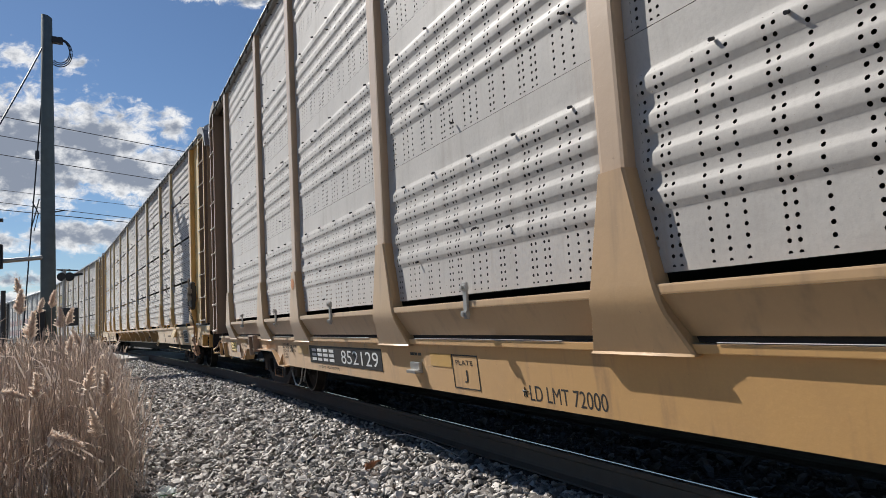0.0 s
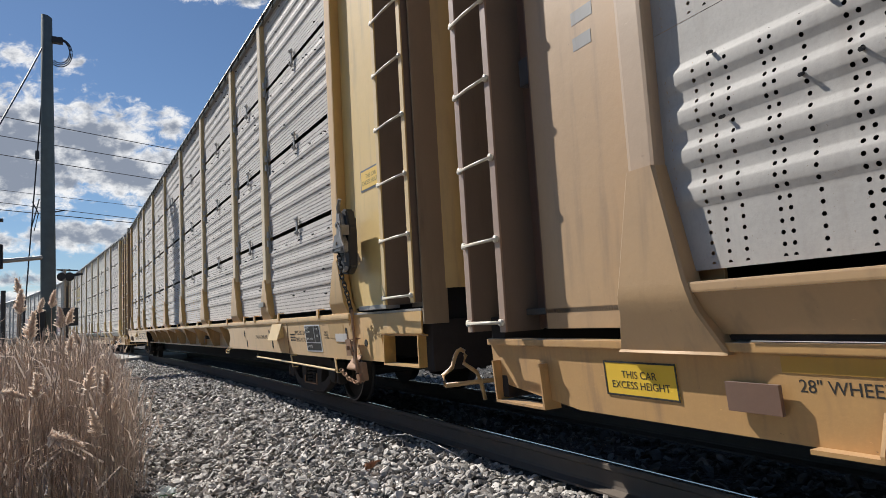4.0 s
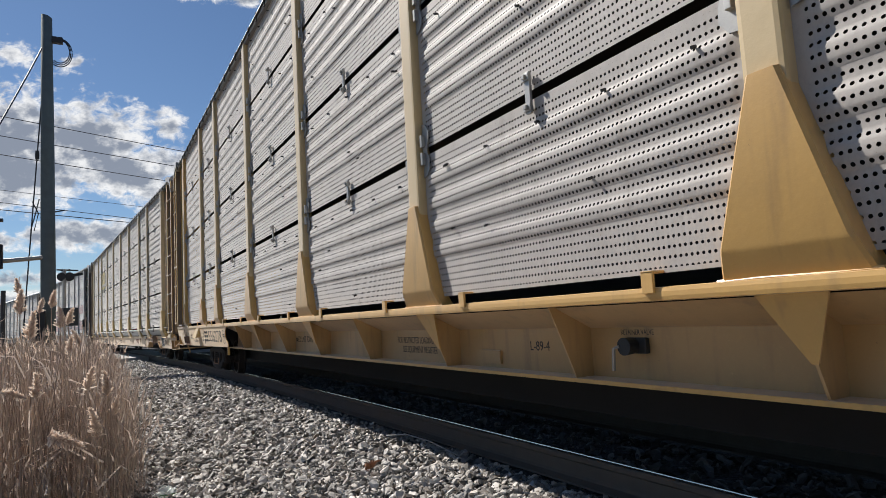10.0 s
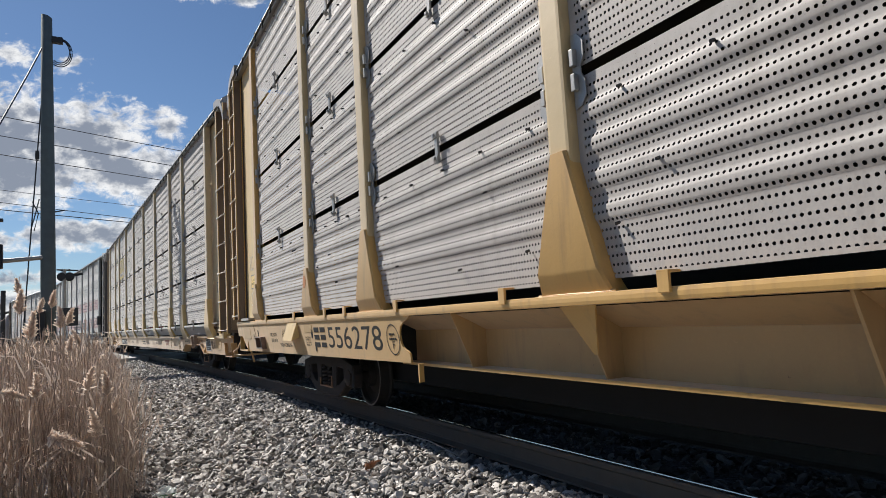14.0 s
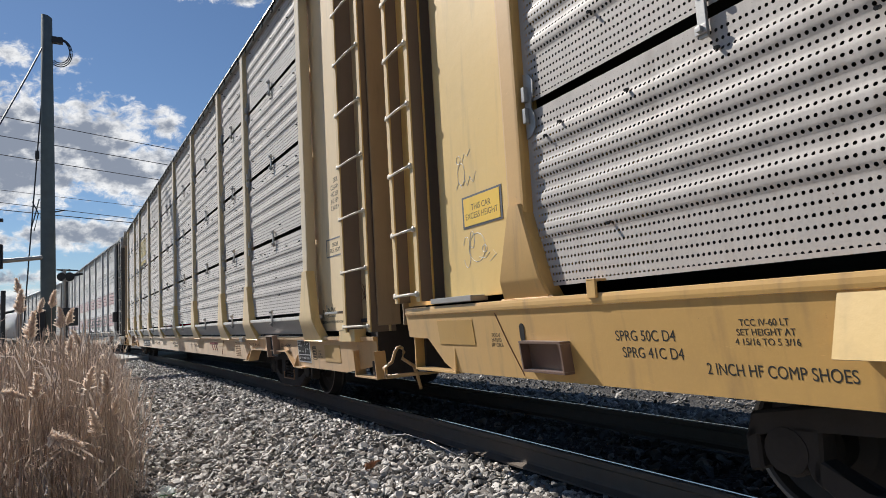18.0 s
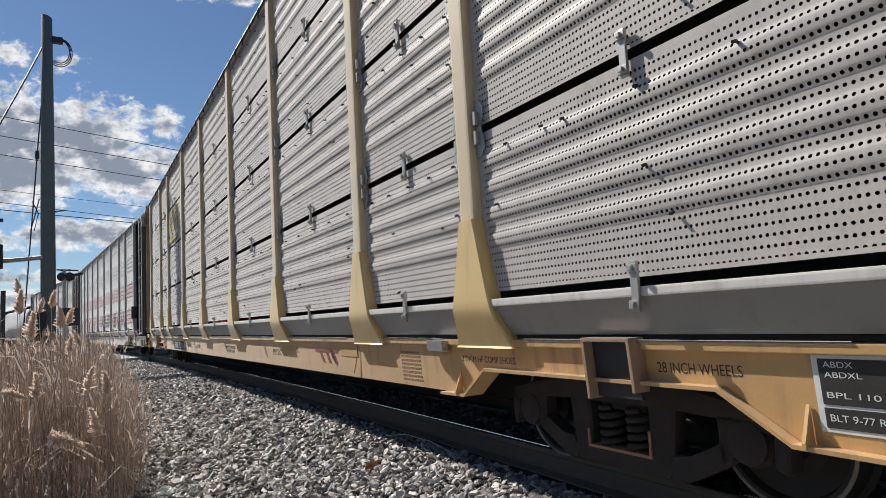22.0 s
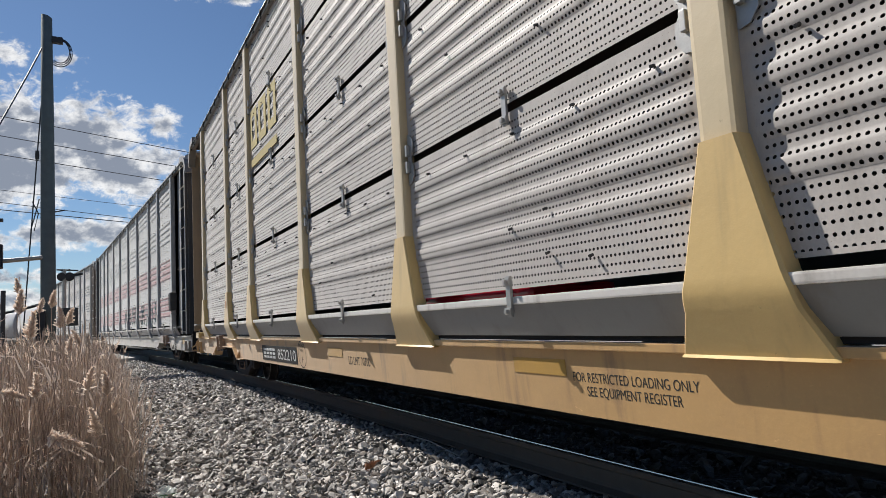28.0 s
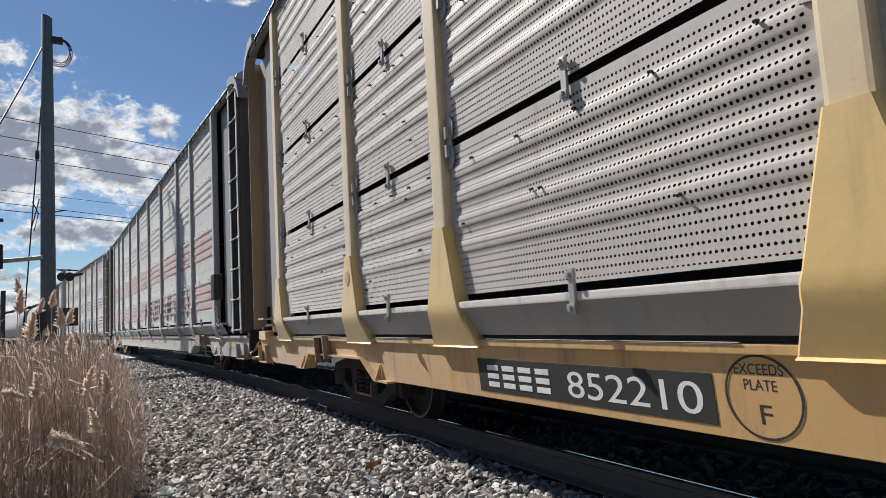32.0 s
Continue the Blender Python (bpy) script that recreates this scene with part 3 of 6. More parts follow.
            part("rim", finish(bm, "rim", M["rim"]), w, "worn bright wheel rim")
        if wheels is not None:
            wheels.append((w, u + a, r))
    return t


def autorack(name_label, look_of, s, wheels=None, detail=True):
    """A covered car carrier. look_of: colours and build; s: its centre on the track at the start."""
    L = look_of
    car = thing("autorack_car", name_label, "railcar", group="cars of the train")
    car["s"] = s
    POSTS = [-v for v in reversed(L["posts"])] + list(L["posts"])
    frame_m, rack_m = M[L["frame"]], M[L["rack"]]
    low = L["build"] == "flat"
    # side sheets
    cache = {}
    for y0, y1 in zip(POSTS, POSTS[1:]):
        w = round(y1 - y0 - 0.10, 3)
        if w not in cache:
            cache[w] = sheet_mesh(w, M[L["sheet"]], 1.045 if L["latches"] else 1.097)
        for r, z in enumerate(ROWS_Z):
            me = cache[w]
            if L.get("stripes") and r < 2:
                if (w, "s") not in cache:
                    cache[(w, "s")] = cache[w].copy()
                    cache[(w, "s")].materials[0] = M[L["stripes"]]
                me = cache[(w, "s")]
            part("side_sheet", me, car, at=pose(SIDE, y0 + 0.05, z + 0.03))
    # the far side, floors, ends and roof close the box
    # far side and decks coloured dark, so shade shows behind the punched holes
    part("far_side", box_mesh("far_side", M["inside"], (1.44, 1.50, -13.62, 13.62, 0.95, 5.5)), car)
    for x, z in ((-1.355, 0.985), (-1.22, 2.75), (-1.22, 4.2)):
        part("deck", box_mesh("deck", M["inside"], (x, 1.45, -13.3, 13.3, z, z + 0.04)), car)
    bm = bmesh.new()
    arc = [(-1.53, 5.46), (-1.49, 5.56), (-1.30, 5.68), (-0.7, 5.78), (0, 5.81), (0.7, 5.78), (1.30, 5.68), (1.49, 5.56), (1.53, 5.46)]
    rings = []
    n = 60
    for i in range(n + 1):
        y = -13.45 + 26.9 * i / n
        k = 1.0 if i % 2 else 0.994
        rings.append([bm.verts.new((x, y, 5.46 + (z - 5.46) * k)) for x, z in arc])
    for a, b in zip(rings, rings[1:]):
        for j in range(len(arc) - 1):
            bm.faces.new((a[j], a[j + 1], b[j + 1], b[j]))
    bm.faces.new(rings[0])
    bm.faces.new(list(reversed(rings[-1])))
    part("roof", finish(bm, "roof", M["galv"]), car, "galvanised corrugated roof")
    part("roof_rail", box_mesh("roof_rail", M["galv"], (SIDE - 0.06, SIDE + 0.03, -13.4, 13.4, 5.42, 5.50)), car)
    bm = bmesh.new()
    for i in range(54):
        y = -13.2 + 0.5 * i
        box(bm, SIDE - 0.075, SIDE - 0.055, y - 0.03, y + 0.03, 5.40, 5.53)
    tagged(part("roof_clips", finish(bm, "roof_clips", M["black_steel"]), car), kind="stuff")
    # posts and gussets
    post, gus = post_mesh(1.05 if low else 1.24, 5.45, rack_m), gusset_mesh(M[L["gusset"]], low, *L["foot"])
    end_post = post if low else post_mesh(1.24, 5.45, M[L["gusset"]])
    slim = gusset_mesh(M[L["gusset"]], low, *L["slim"]) if "slim" in L else gus
    for u in POSTS:
        part("post", end_post if abs(u) > 11 else post, car, at=pose(0, u, 0))
        part("gusset", slim if abs(u) < 8 else gus, car, at=pose(0, u, 0))
    # latches at the seams between sheets, hasps beside the posts
    if detail:
        if L["latches"]:
            lm, hm = latch_mesh(M["galv"]), hasp_mesh(M["galv"])
            for y0, y1 in zip(POSTS, POSTS[1:]):
                for z in ROWS_Z[1:]:
                    part("latch", lm, car, at=pose(0, (y0 + y1) / 2, z + 0.01))
                    part("hasp", hm, car, at=pose(0, y0 + 0.10, z + 0.01))
                    part("hasp", hm, car, at=pose(0, y1 - 0.10, z + 0.01) @ Matrix.Diagonal((1, -1, 1, 1)))
        lm = latch_mesh(M["galv"], 0.235)
        if low:
            for y0, y1 in zip(POSTS, POSTS[1:]):
                part("latch", lm, car, at=pose(-0.056, (y0 + y1) / 2, 1.10))
        else:
            tab = box_mesh("clip", frame_m, (SIDE - 0.078, SIDE - 0.062, -0.032, 0.032, 1.06, 1.155), (SIDE - 0.078, SIDE, -0.032, 0.032, 1.145, 1.157), bevel=0.003)
            for y0, y1 in zip(POSTS, POSTS[1:]):
                for y in (y0 + 0.62, y1 - 0.62):
                    part("clip", tab, car, at=pose(0, y, 0))
        bm = bmesh.new()
        rng = random.Random(int(s))
        for y0, y1 in zip(POSTS, POSTS[1:]):
            for z in ROWS_Z:
                for j in range(9):
                    y, zz = (rng.uniform(y0 + 0.2, y1 - 0.2), z + rng.uniform(0.1, 0.95)) if j < 4 else (y0 + (y1 - y0) * (j - 3.4) / 5.4, z + 0.93)
                    m = Matrix.Translation((SIDE - 0.022, y, zz)) @ Matrix.Rotation(radians(70), 4, "Y")
                    bmesh.ops.create_cone(bm, cap_ends=True, segments=6, radius1=0.009, radius2=0.008, depth=0.026, matrix=m)
        tagged(part("bolts", finish(bm, "bolts", M["black_steel"]), car), kind="stuff")
    # frame
    if low:
        bm = bmesh.new()
        slab(bm, [(-1.50, -11.95, 1.056), (-1.50, 11.95, 1.056), (-1.405, 11.95, 0.872), (-1.405, -11.95, 0.872)], (0.012, 0, 0.0))
        part("rack_sill", finish(bm, "rack_sill", M[L["sill"]]), car, L["sill_label"])
        part("rack_sill_lip", box_mesh("rack_sill_lip", M[L.get("lip", L["sill"])], (-1.512, -1.38, -11.95, 11.95, 1.052, 1.098), bevel=0.010), car)
        part("rack_base", box_mesh("rack_base", M["grimy"], (-1.38, 1.38, -12.0, 12.0, 0.845, 0.868), bevel=0), car)
        bm = bmesh.new()
        # side plate of the flat car, arched over the trucks
        out = [(-13.45, 0.84), (13.45, 0.84), (13.45, 0.56), (12.6, 0.45), (11.2, 0.455), (10.95, 0.46), (10.65, 0.65), (8.88, 0.65), (8.58, 0.46), (8.31, 0.458), (-8.31, 0.458), (-8.58, 0.46), (-8.88, 0.65), (-10.65, 0.65), (-10.95, 0.46), (-11.2, 0.455), (-12.6, 0.45), (-13.45, 0.56)]
        slab(bm, [(-1.40, u, z) for u, z in out], (0.02, 0, 0))
        part("side_sill", finish(bm, "side_sill", frame_m), car, L["frame_label"])
        part("sill_flange", box_mesh("sill_flange", frame_m, (-1.43, -1.30, -13.45, 13.45, 0.80, 0.84), bevel=0.005), car)
        for sgn in (-1, 1):
            bm = bmesh.new()
            path = [(8.28, 0.44), (8.60, 0.445), (8.89, 0.635), (10.64, 0.635), (10.94, 0.445), (11.26, 0.44)]
            for (a, za), (b, zb) in zip(path, path[1:]):
                slab(bm, [(-1.46, sgn * a, za), (-1.46, sgn * b, zb), (-1.30, sgn * b, zb), (-1.30, sgn * a, za)], (0, 0, 0.018))
            part("arch_flange", finish(bm, "arch_flange", frame_m), car)
            for a in (8.52, 11.0):
                bm = bmesh.new()
                slab(bm, [(-1.405, sgn * a, 0.455), (-1.47, sgn * a, 0.455), (-1.47, sgn * a, 0.475), (-1.405, sgn * a, 0.61)], (0, 0.014, 0))
                part("arch_gusset", finish(bm, "arch_gusset", frame_m), car)
            pad = part("jacking_pad", box_mesh("jacking_pad", M["bracket_brown"], (-1.50, -1.40, sgn * 10.07 - 0.165, sgn * 10.07 - 0.145, 0.60, 0.85), (-1.50, -1.40, sgn * 10.07 + 0.145, sgn * 10.07 + 0.165, 0.55, 0.85), (-1.50, -1.40, sgn * 10.07 - 0.165, sgn * 10.07 + 0.165, 0.84, 0.86), bevel=0.004), car, "worn jacking bracket")
            # black sheet stands for the shaded hollow of the bracket
            part("bracket_back", box_mesh("bracket_back", M["black_steel"], (-1.44, -1.41, sgn * 10.07 - 0.145, sgn * 10.07 + 0.145, 0.56, 0.84), bevel=0), pad)
        for a, b in zip(POSTS, POSTS[1:]):
            part("seal_strip", box_mesh("seal_strip", M["letter_white"], (-1.437, -1.43, a + 0.55, b - 0.42, 0.846, 0.8485), bevel=0), car)
    else:
        part("top_chord", box_mesh("top_chord", frame_m, (-1.504, -1.36, -11.98, 13.42, 1.025, 1.085), bevel=0.020), car, L["frame_label"])
        bm = bmesh.new()
        slab(bm, [(-1.44, u, z) for u, z in ((-11.94, 1.10), (-12.53, 1.06), (-12.66, 0.66), (-12.64, 0.615), (-11.9, 0.615))], (0.014, 0, 0))
        part("end_plate", finish(bm, "end_plate", frame_m), car, "scorched yellow end plate with a round hole")
        bm = bmesh.new()
        slab(bm, [(-1.46, u, z) for u, z in ((-12.54, 1.06), (-12.61, 0.87), (-13.42, 0.87), (-13.42, 1.06))], (0.014, 0, 0))
        slab(bm, [(-1.46, -12.61, 0.87), (-1.40, -12.63, 0.85), (-1.40, -13.42, 0.85), (-1.46, -13.42, 0.87)], (0, 0, 0.01))
        part("end_apron", finish(bm, "end_apron", frame_m), car)
        part("end_ledge", box_mesh("end_ledge", M["grey_steel"], (-1.452, -1.36, -13.42, -12.0, 1.062, 1.082), bevel=0.004), car, "scuffed grey ledge")
        part("sill_end", box_mesh("sill_end", frame_m, (-1.49, -1.38, -11.975, -11.955, 0.61, 1.03), bevel=0.004), car)
        for sgn in (-1, 1):
            bm = bmesh.new()
            out = [(6.235, 1.03)] + rounded([(6.245, 1.02), (6.31, 0.995), (6.385, 0.973), (6.443, 0.937), (6.477, 0.88), (6.476, 0.815), (6.44, 0.77), (6.355, 0.738), (6.333, 0.715)]) + [(6.34, 0.65), (12.72, 0.60), (12.86, 0.66), (13.08, 0.84), (13.42, 0.85), (13.42, 1.03)]
            if sgn < 0:
                out = out[:-5] + [(11.98, 0.606), (11.94, 1.03)]
            slab(bm, [(-1.49, sgn * u, z) for u, z in out], (0.016, 0, 0))
            part("end_sill", finish(bm, "end_sill", frame_m), car, L["frame_label"])
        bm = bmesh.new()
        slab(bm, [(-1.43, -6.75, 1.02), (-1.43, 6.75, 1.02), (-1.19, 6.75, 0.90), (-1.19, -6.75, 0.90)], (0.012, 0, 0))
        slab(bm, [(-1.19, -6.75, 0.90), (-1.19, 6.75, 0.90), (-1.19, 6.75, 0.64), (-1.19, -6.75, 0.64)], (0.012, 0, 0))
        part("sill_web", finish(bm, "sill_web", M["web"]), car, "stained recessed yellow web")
        part("bottom_flange", box_mesh("bottom_flange", frame_m, (-1.33, -1.15, -6.75, 6.75, 0.618, 0.64), bevel=0.003), car)
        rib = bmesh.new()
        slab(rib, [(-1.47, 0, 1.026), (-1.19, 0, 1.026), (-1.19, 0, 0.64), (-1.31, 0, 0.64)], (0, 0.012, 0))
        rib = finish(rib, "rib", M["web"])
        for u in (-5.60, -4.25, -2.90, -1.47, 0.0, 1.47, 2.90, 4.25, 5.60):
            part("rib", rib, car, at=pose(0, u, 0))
        for u in (-4.25, -1.47, 1.47, 4.25):
            bm = bmesh.new()
            slab(bm, [(-1.475, u - 0.13, 1.026), (-1.475, u + 0.145, 1.026), (-1.37, u + 0.02, 0.77), (-1.37, u - 0.005, 0.77)], (0.010, 0, 0.004))
            part("rib_flange", finish(bm, "rib_flange", frame_m), car)
    part("centre_sill", box_mesh("centre_sill", M["shaded_underframe"], (-0.62, 0.62, -9.0, 9.0, 0.30, 0.95), (-0.45, 0.45, -13.2, 13.2, 0.55, 0.95)), car)
    # ends: closed yellow panels, ladders, doors
    for sgn in (-1, 1):
        e = sgn
        inner, far = L.get("ladder_front" if e < 0 else "ladder_rear", (12.90, 13.43))
        deep = 0.085 if low else 0.035
        panel_m = M[L.get("rear_panel", L["panel"]) if e > 0 else L["panel"]]
        stop = inner - 0.03 if e < 0 else inner - 0.20
        part("end_panel", box_mesh("end_panel", panel_m, (SIDE + deep, SIDE + deep + 0.02, min(e * 11.6, e * stop), max(e * 11.6, e * stop), 0.90 if low else 1.13, 5.44), bevel=0.004), car)
        if e > 0:
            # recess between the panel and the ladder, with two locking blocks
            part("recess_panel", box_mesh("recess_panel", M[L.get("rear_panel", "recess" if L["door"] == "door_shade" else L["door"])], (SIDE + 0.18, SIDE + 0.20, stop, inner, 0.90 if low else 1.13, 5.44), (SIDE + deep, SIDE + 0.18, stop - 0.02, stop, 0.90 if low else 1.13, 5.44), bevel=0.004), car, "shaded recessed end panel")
            for z in (2.45, 4.10):
                part("lock_block", box_mesh("lock_block", M["slate"], (SIDE + 0.12, SIDE + 0.18, stop + 0.02, stop + 0.14, z, z + 0.18), bevel=0.01), car)
        door_m = M[L.get("rear_panel", L["door"]) if e > 0 else L["door"]]
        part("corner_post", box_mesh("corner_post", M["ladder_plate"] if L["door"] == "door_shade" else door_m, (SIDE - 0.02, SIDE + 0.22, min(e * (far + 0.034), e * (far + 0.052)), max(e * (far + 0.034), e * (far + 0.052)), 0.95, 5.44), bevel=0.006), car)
        # plate colours carry the light: bright at the sunlit end, dark where recessed
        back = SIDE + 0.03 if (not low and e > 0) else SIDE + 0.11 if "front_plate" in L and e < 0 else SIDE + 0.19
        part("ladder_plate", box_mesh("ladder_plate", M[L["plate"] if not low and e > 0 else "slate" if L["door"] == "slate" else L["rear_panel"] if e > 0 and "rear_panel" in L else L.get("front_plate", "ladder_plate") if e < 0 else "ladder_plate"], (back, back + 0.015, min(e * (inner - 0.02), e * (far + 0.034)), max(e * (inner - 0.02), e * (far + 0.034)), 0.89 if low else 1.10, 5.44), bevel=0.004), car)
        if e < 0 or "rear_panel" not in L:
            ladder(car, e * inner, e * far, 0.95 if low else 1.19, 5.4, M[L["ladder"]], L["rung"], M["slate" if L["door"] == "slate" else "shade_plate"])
        bm = bmesh.new()
        prof = [(-1.25, far - 0.02)] + [(-1.235 + 1.235 * k, far + 0.06 + 0.28 * math.sin(1.57 * k)) for k in (0.0, 0.12, 0.25, 0.4, 0.6, 0.8, 1.0)] + [(0.7, far + 0.27), (1.45, far - 0.02)]
        vs = [(x, e * y) for x, y in prof]
        lo = [bm.verts.new((x, y, 1.24)) for x, y in vs]
        hi = [bm.verts.new((x, y, 5.5)) for x, y in vs]
        for j in range(len(vs) - 1):
            bm.faces.new((lo[j], lo[j + 1], hi[j + 1], hi[j]))
        part("end_door", finish(bm, "end_door", door_m, True), car, L["door_label"])
        # near-black sheet and dark beam stand for the shade between the cars
        part("end_bulkhead", box_mesh("end_bulkhead", M["shaded_underframe"], (-1.30, 1.36, min(e * 13.38, e * 13.42), max(e * 13.38, e * 13.42), 0.97, 1.30), bevel=0), car)
        part("end_beam", box_mesh("end_beam", M["grimy"], (-1.38, 1.38, min(e * 13.30, e * 13.46), max(e * 13.30, e * 13.46), 0.46 if low else 0.56, 0.98)), car)
        bm = bmesh.new()
        arch = [(12.88, 5.62), (13.2, 5.60), (13.42, 5.50), (13.58, 5.32), (13.68, 5.05), (13.62, 5.05), (13.50, 5.26), (13.34, 5.40), (13.15, 5.46), (12.88, 5.47)]
        slab(bm, [(SIDE - 0.10, e * u, z) for u, z in arch], (0.16, 0, 0))
        part("end_hood", finish(bm, "end_hood", M["hood"]), car, "curved grimy end hood")
        part("hood_rail", tube_mesh("hood_rail", M["hood"], [(SIDE - 0.05, e * 13.66, 5.06), (-0.7, e * 13.70, 5.12), (0.7, e * 13.70, 5.12), (1.45, e * 13.66, 5.06)], 0.03, 8), car)
        z0, z1 = (0.43, 0.70) if low else (0.59, 0.86)
        step0, step1 = (far - 0.62, far - 0.11) if low else (12.68, 13.34)
        bm = bmesh.new()
        for u in (step0, step1):
            box(bm, -1.46, -1.34, e * u - 0.008, e * u + 0.008, z0, z1, 0.002)
        box(bm, -1.46, -1.34, min(e * step0, e * step1), max(e * step0, e * step1), z0, z0 + 0.016, 0.002)
        part("sill_step", finish(bm, "sill_step", frame_m), car)
        bm = bmesh.new()
        box(bm, -0.14, 0.14, min(e * 13.3, e * 13.95), max(e * 13.3, e * 13.95), 0.72, 0.96, 0.03)
        box(bm, -0.20, 0.20, min(e * 13.80, e * 14.0), max(e * 13.80, e * 14.0), 0.68, 1.0, 0.04)
        part("coupler", finish(bm, "coupler", M["rust"]), car, "rusty knuckle coupler")
        bm = bmesh.new()
        y = e * 13.70
        tube(bm, [(x, y, z) for x, z in ((-1.43, 0.465), (-1.445, 0.55), (-1.36, 0.60), (-1.325, 0.69), (-1.30, 0.725), (-1.27, 0.735), (-1.24, 0.72), (-1.228, 0.685), (-1.25, 0.625), (-1.13, 0.545), (-1.095, 0.46), (-1.062, 0.32))], 0.017, 8)
        tube(bm, [(-1.425, y, 0.468), (-0.8, y, 0.466), (-0.2, y, 0.47), (-0.12, y, 0.62), (-0.1, e * 13.78, 0.90)], 0.019, 8)
        if e < 0:
            part("cut_lever", finish(bm, "cut_lever", M["tan"], True), car)
        truck(car, sgn * L["truck"], L["wheel_r"], wheels)
    return car


A_LOOK = dict(ladder_rear=(13.08, 13.48), truck=9.88, foot=(0.45, 0.62, 1.635), posts=(1.88, 4.64, 7.36, 9.23, 11.87), rung=0.52, build="flat", frame="tan_dark", rack="faded_tan", gusset="ochre", sheet="sheet_sparse", sill="ochre", panel="ochre", ladder="ladder_brown", door="brown", latches=False, wheel_r=0.356, frame_label="tan painted steel side sill with worn lettering", sill_label="tan slanted rack sill", door_label="brown rounded end door")
B_LOOK = dict(truck=9.62, plate="bright_yellow", slim=(0.50, 0.56, 1.82), foot=(0.43, 0.48, 1.645), ladder_front=(12.90, 13.42), ladder_rear=(13.08, 13.50), posts=(1.45, 4.26, 7.07, 8.94, 11.72), rung=0.51, build="open", frame="yellow", rack="faded_cream", gusset="yellow", sheet="sheet", sill="yellow", panel="panel_yellow", ladder="cream", door="door_shade", latches=True, wheel_r=0.356, frame_label="yellow painted steel side sill", sill_label="", door_label="weathered yellow rounded end door")
C_LOOK = dict(ladder_front=(13.0, 13.60), ladder_rear=(13.0, 13.60), truck=9.72, lip="pale_lip", foot=(0.48, 0.64, 1.63), posts=(1.44, 4.17, 7.0, 8.91, 11.75), rung=0.557, build="flat", frame="tan", rack="pale_cream", gusset="cream", sheet="sheet", sill="grey_steel", panel="panel_cream", ladder="cream", door="door_shade", latches=True, wheel_r=0.356, rear_panel="end_brown", front_plate="ladder_tan", frame_label="tan painted steel side sill with worn lettering", sill_label="dark grey slanted rack sill", door_label="weathered yellow rounded end door")
D_LOOK = dict(truck=9.75, stripes="sheet_striped", foot=(0.34, 0.40, 1.5), posts=(1.44, 4.17, 7.0, 8.91, 11.3), rung=0.54, build="flat", frame="dirty_white", rack="white", gusset="white", sheet="sheet_grey", sill="dirty_white", panel="slate", ladder="letter_white", door="slate", latches=False, wheel_r=0.42, frame_label="dirty grey painted side sill", sill_label="dirty grey slanted rack sill", door_label="dark brown rounded end door")
E_LOOK = dict(A_LOOK, sheet="sheet_sparse", rack="white", gusset="white", frame="brown", door="brown", ladder="brown")

PITCH, CENTRE_B = 27.988, 28.258
WHEELS = []
CARS = []
for lab, lk, i, fine in (
    ("car carrier with pale perforated sheets on a tan flat car", A_LOOK, -1, True),
    ("yellow car carrier with grey perforated corrugated side sheets", B_LOOK, 0, True),
    ("car carrier with grey perforated sheets on a tan flat car", C_LOOK, 1, True),
    ("pale grey car carrier with faded red stripes and scrawled paint", D_LOOK, 2, True),
    ("weathered car carrier with pale sheets and brown ends", E_LOOK, 3, False),
):
    s = CENTRE_B + PITCH * i
    w = []
    car = autorack(lab, lk, s, w, fine)
    CARS.append((car, s, 10.06))
    if i < 3:
        WHEELS += [(ob, u, r, s) for ob, u, r in w]


# ---- what moves ----
def motions():
    walk(clouds, [(0.0, CLOUD_AT), (32.0, CLOUD_END)])
    for car, s, half in CARS:
        rows = []
        for j in range(65):
            t = j * 0.5
            rows.append((t, car_pose(s - rolled(t), half)))
        walk(car, rows)
    for ob, u, r, s in WHEELS:
        rows = []
        for j in range(193):
            t = j / 6
            rows.append((t, pose(0, u, r, math.degrees(rolled(t) / r) % 360, 0, 0)))
        walk(ob, rows)


# ---- far end of the train: covered hoppers ----
M["hopper"] = paint("hopper_paint", (0.50, 0.46, 0.44), amount=0.5)


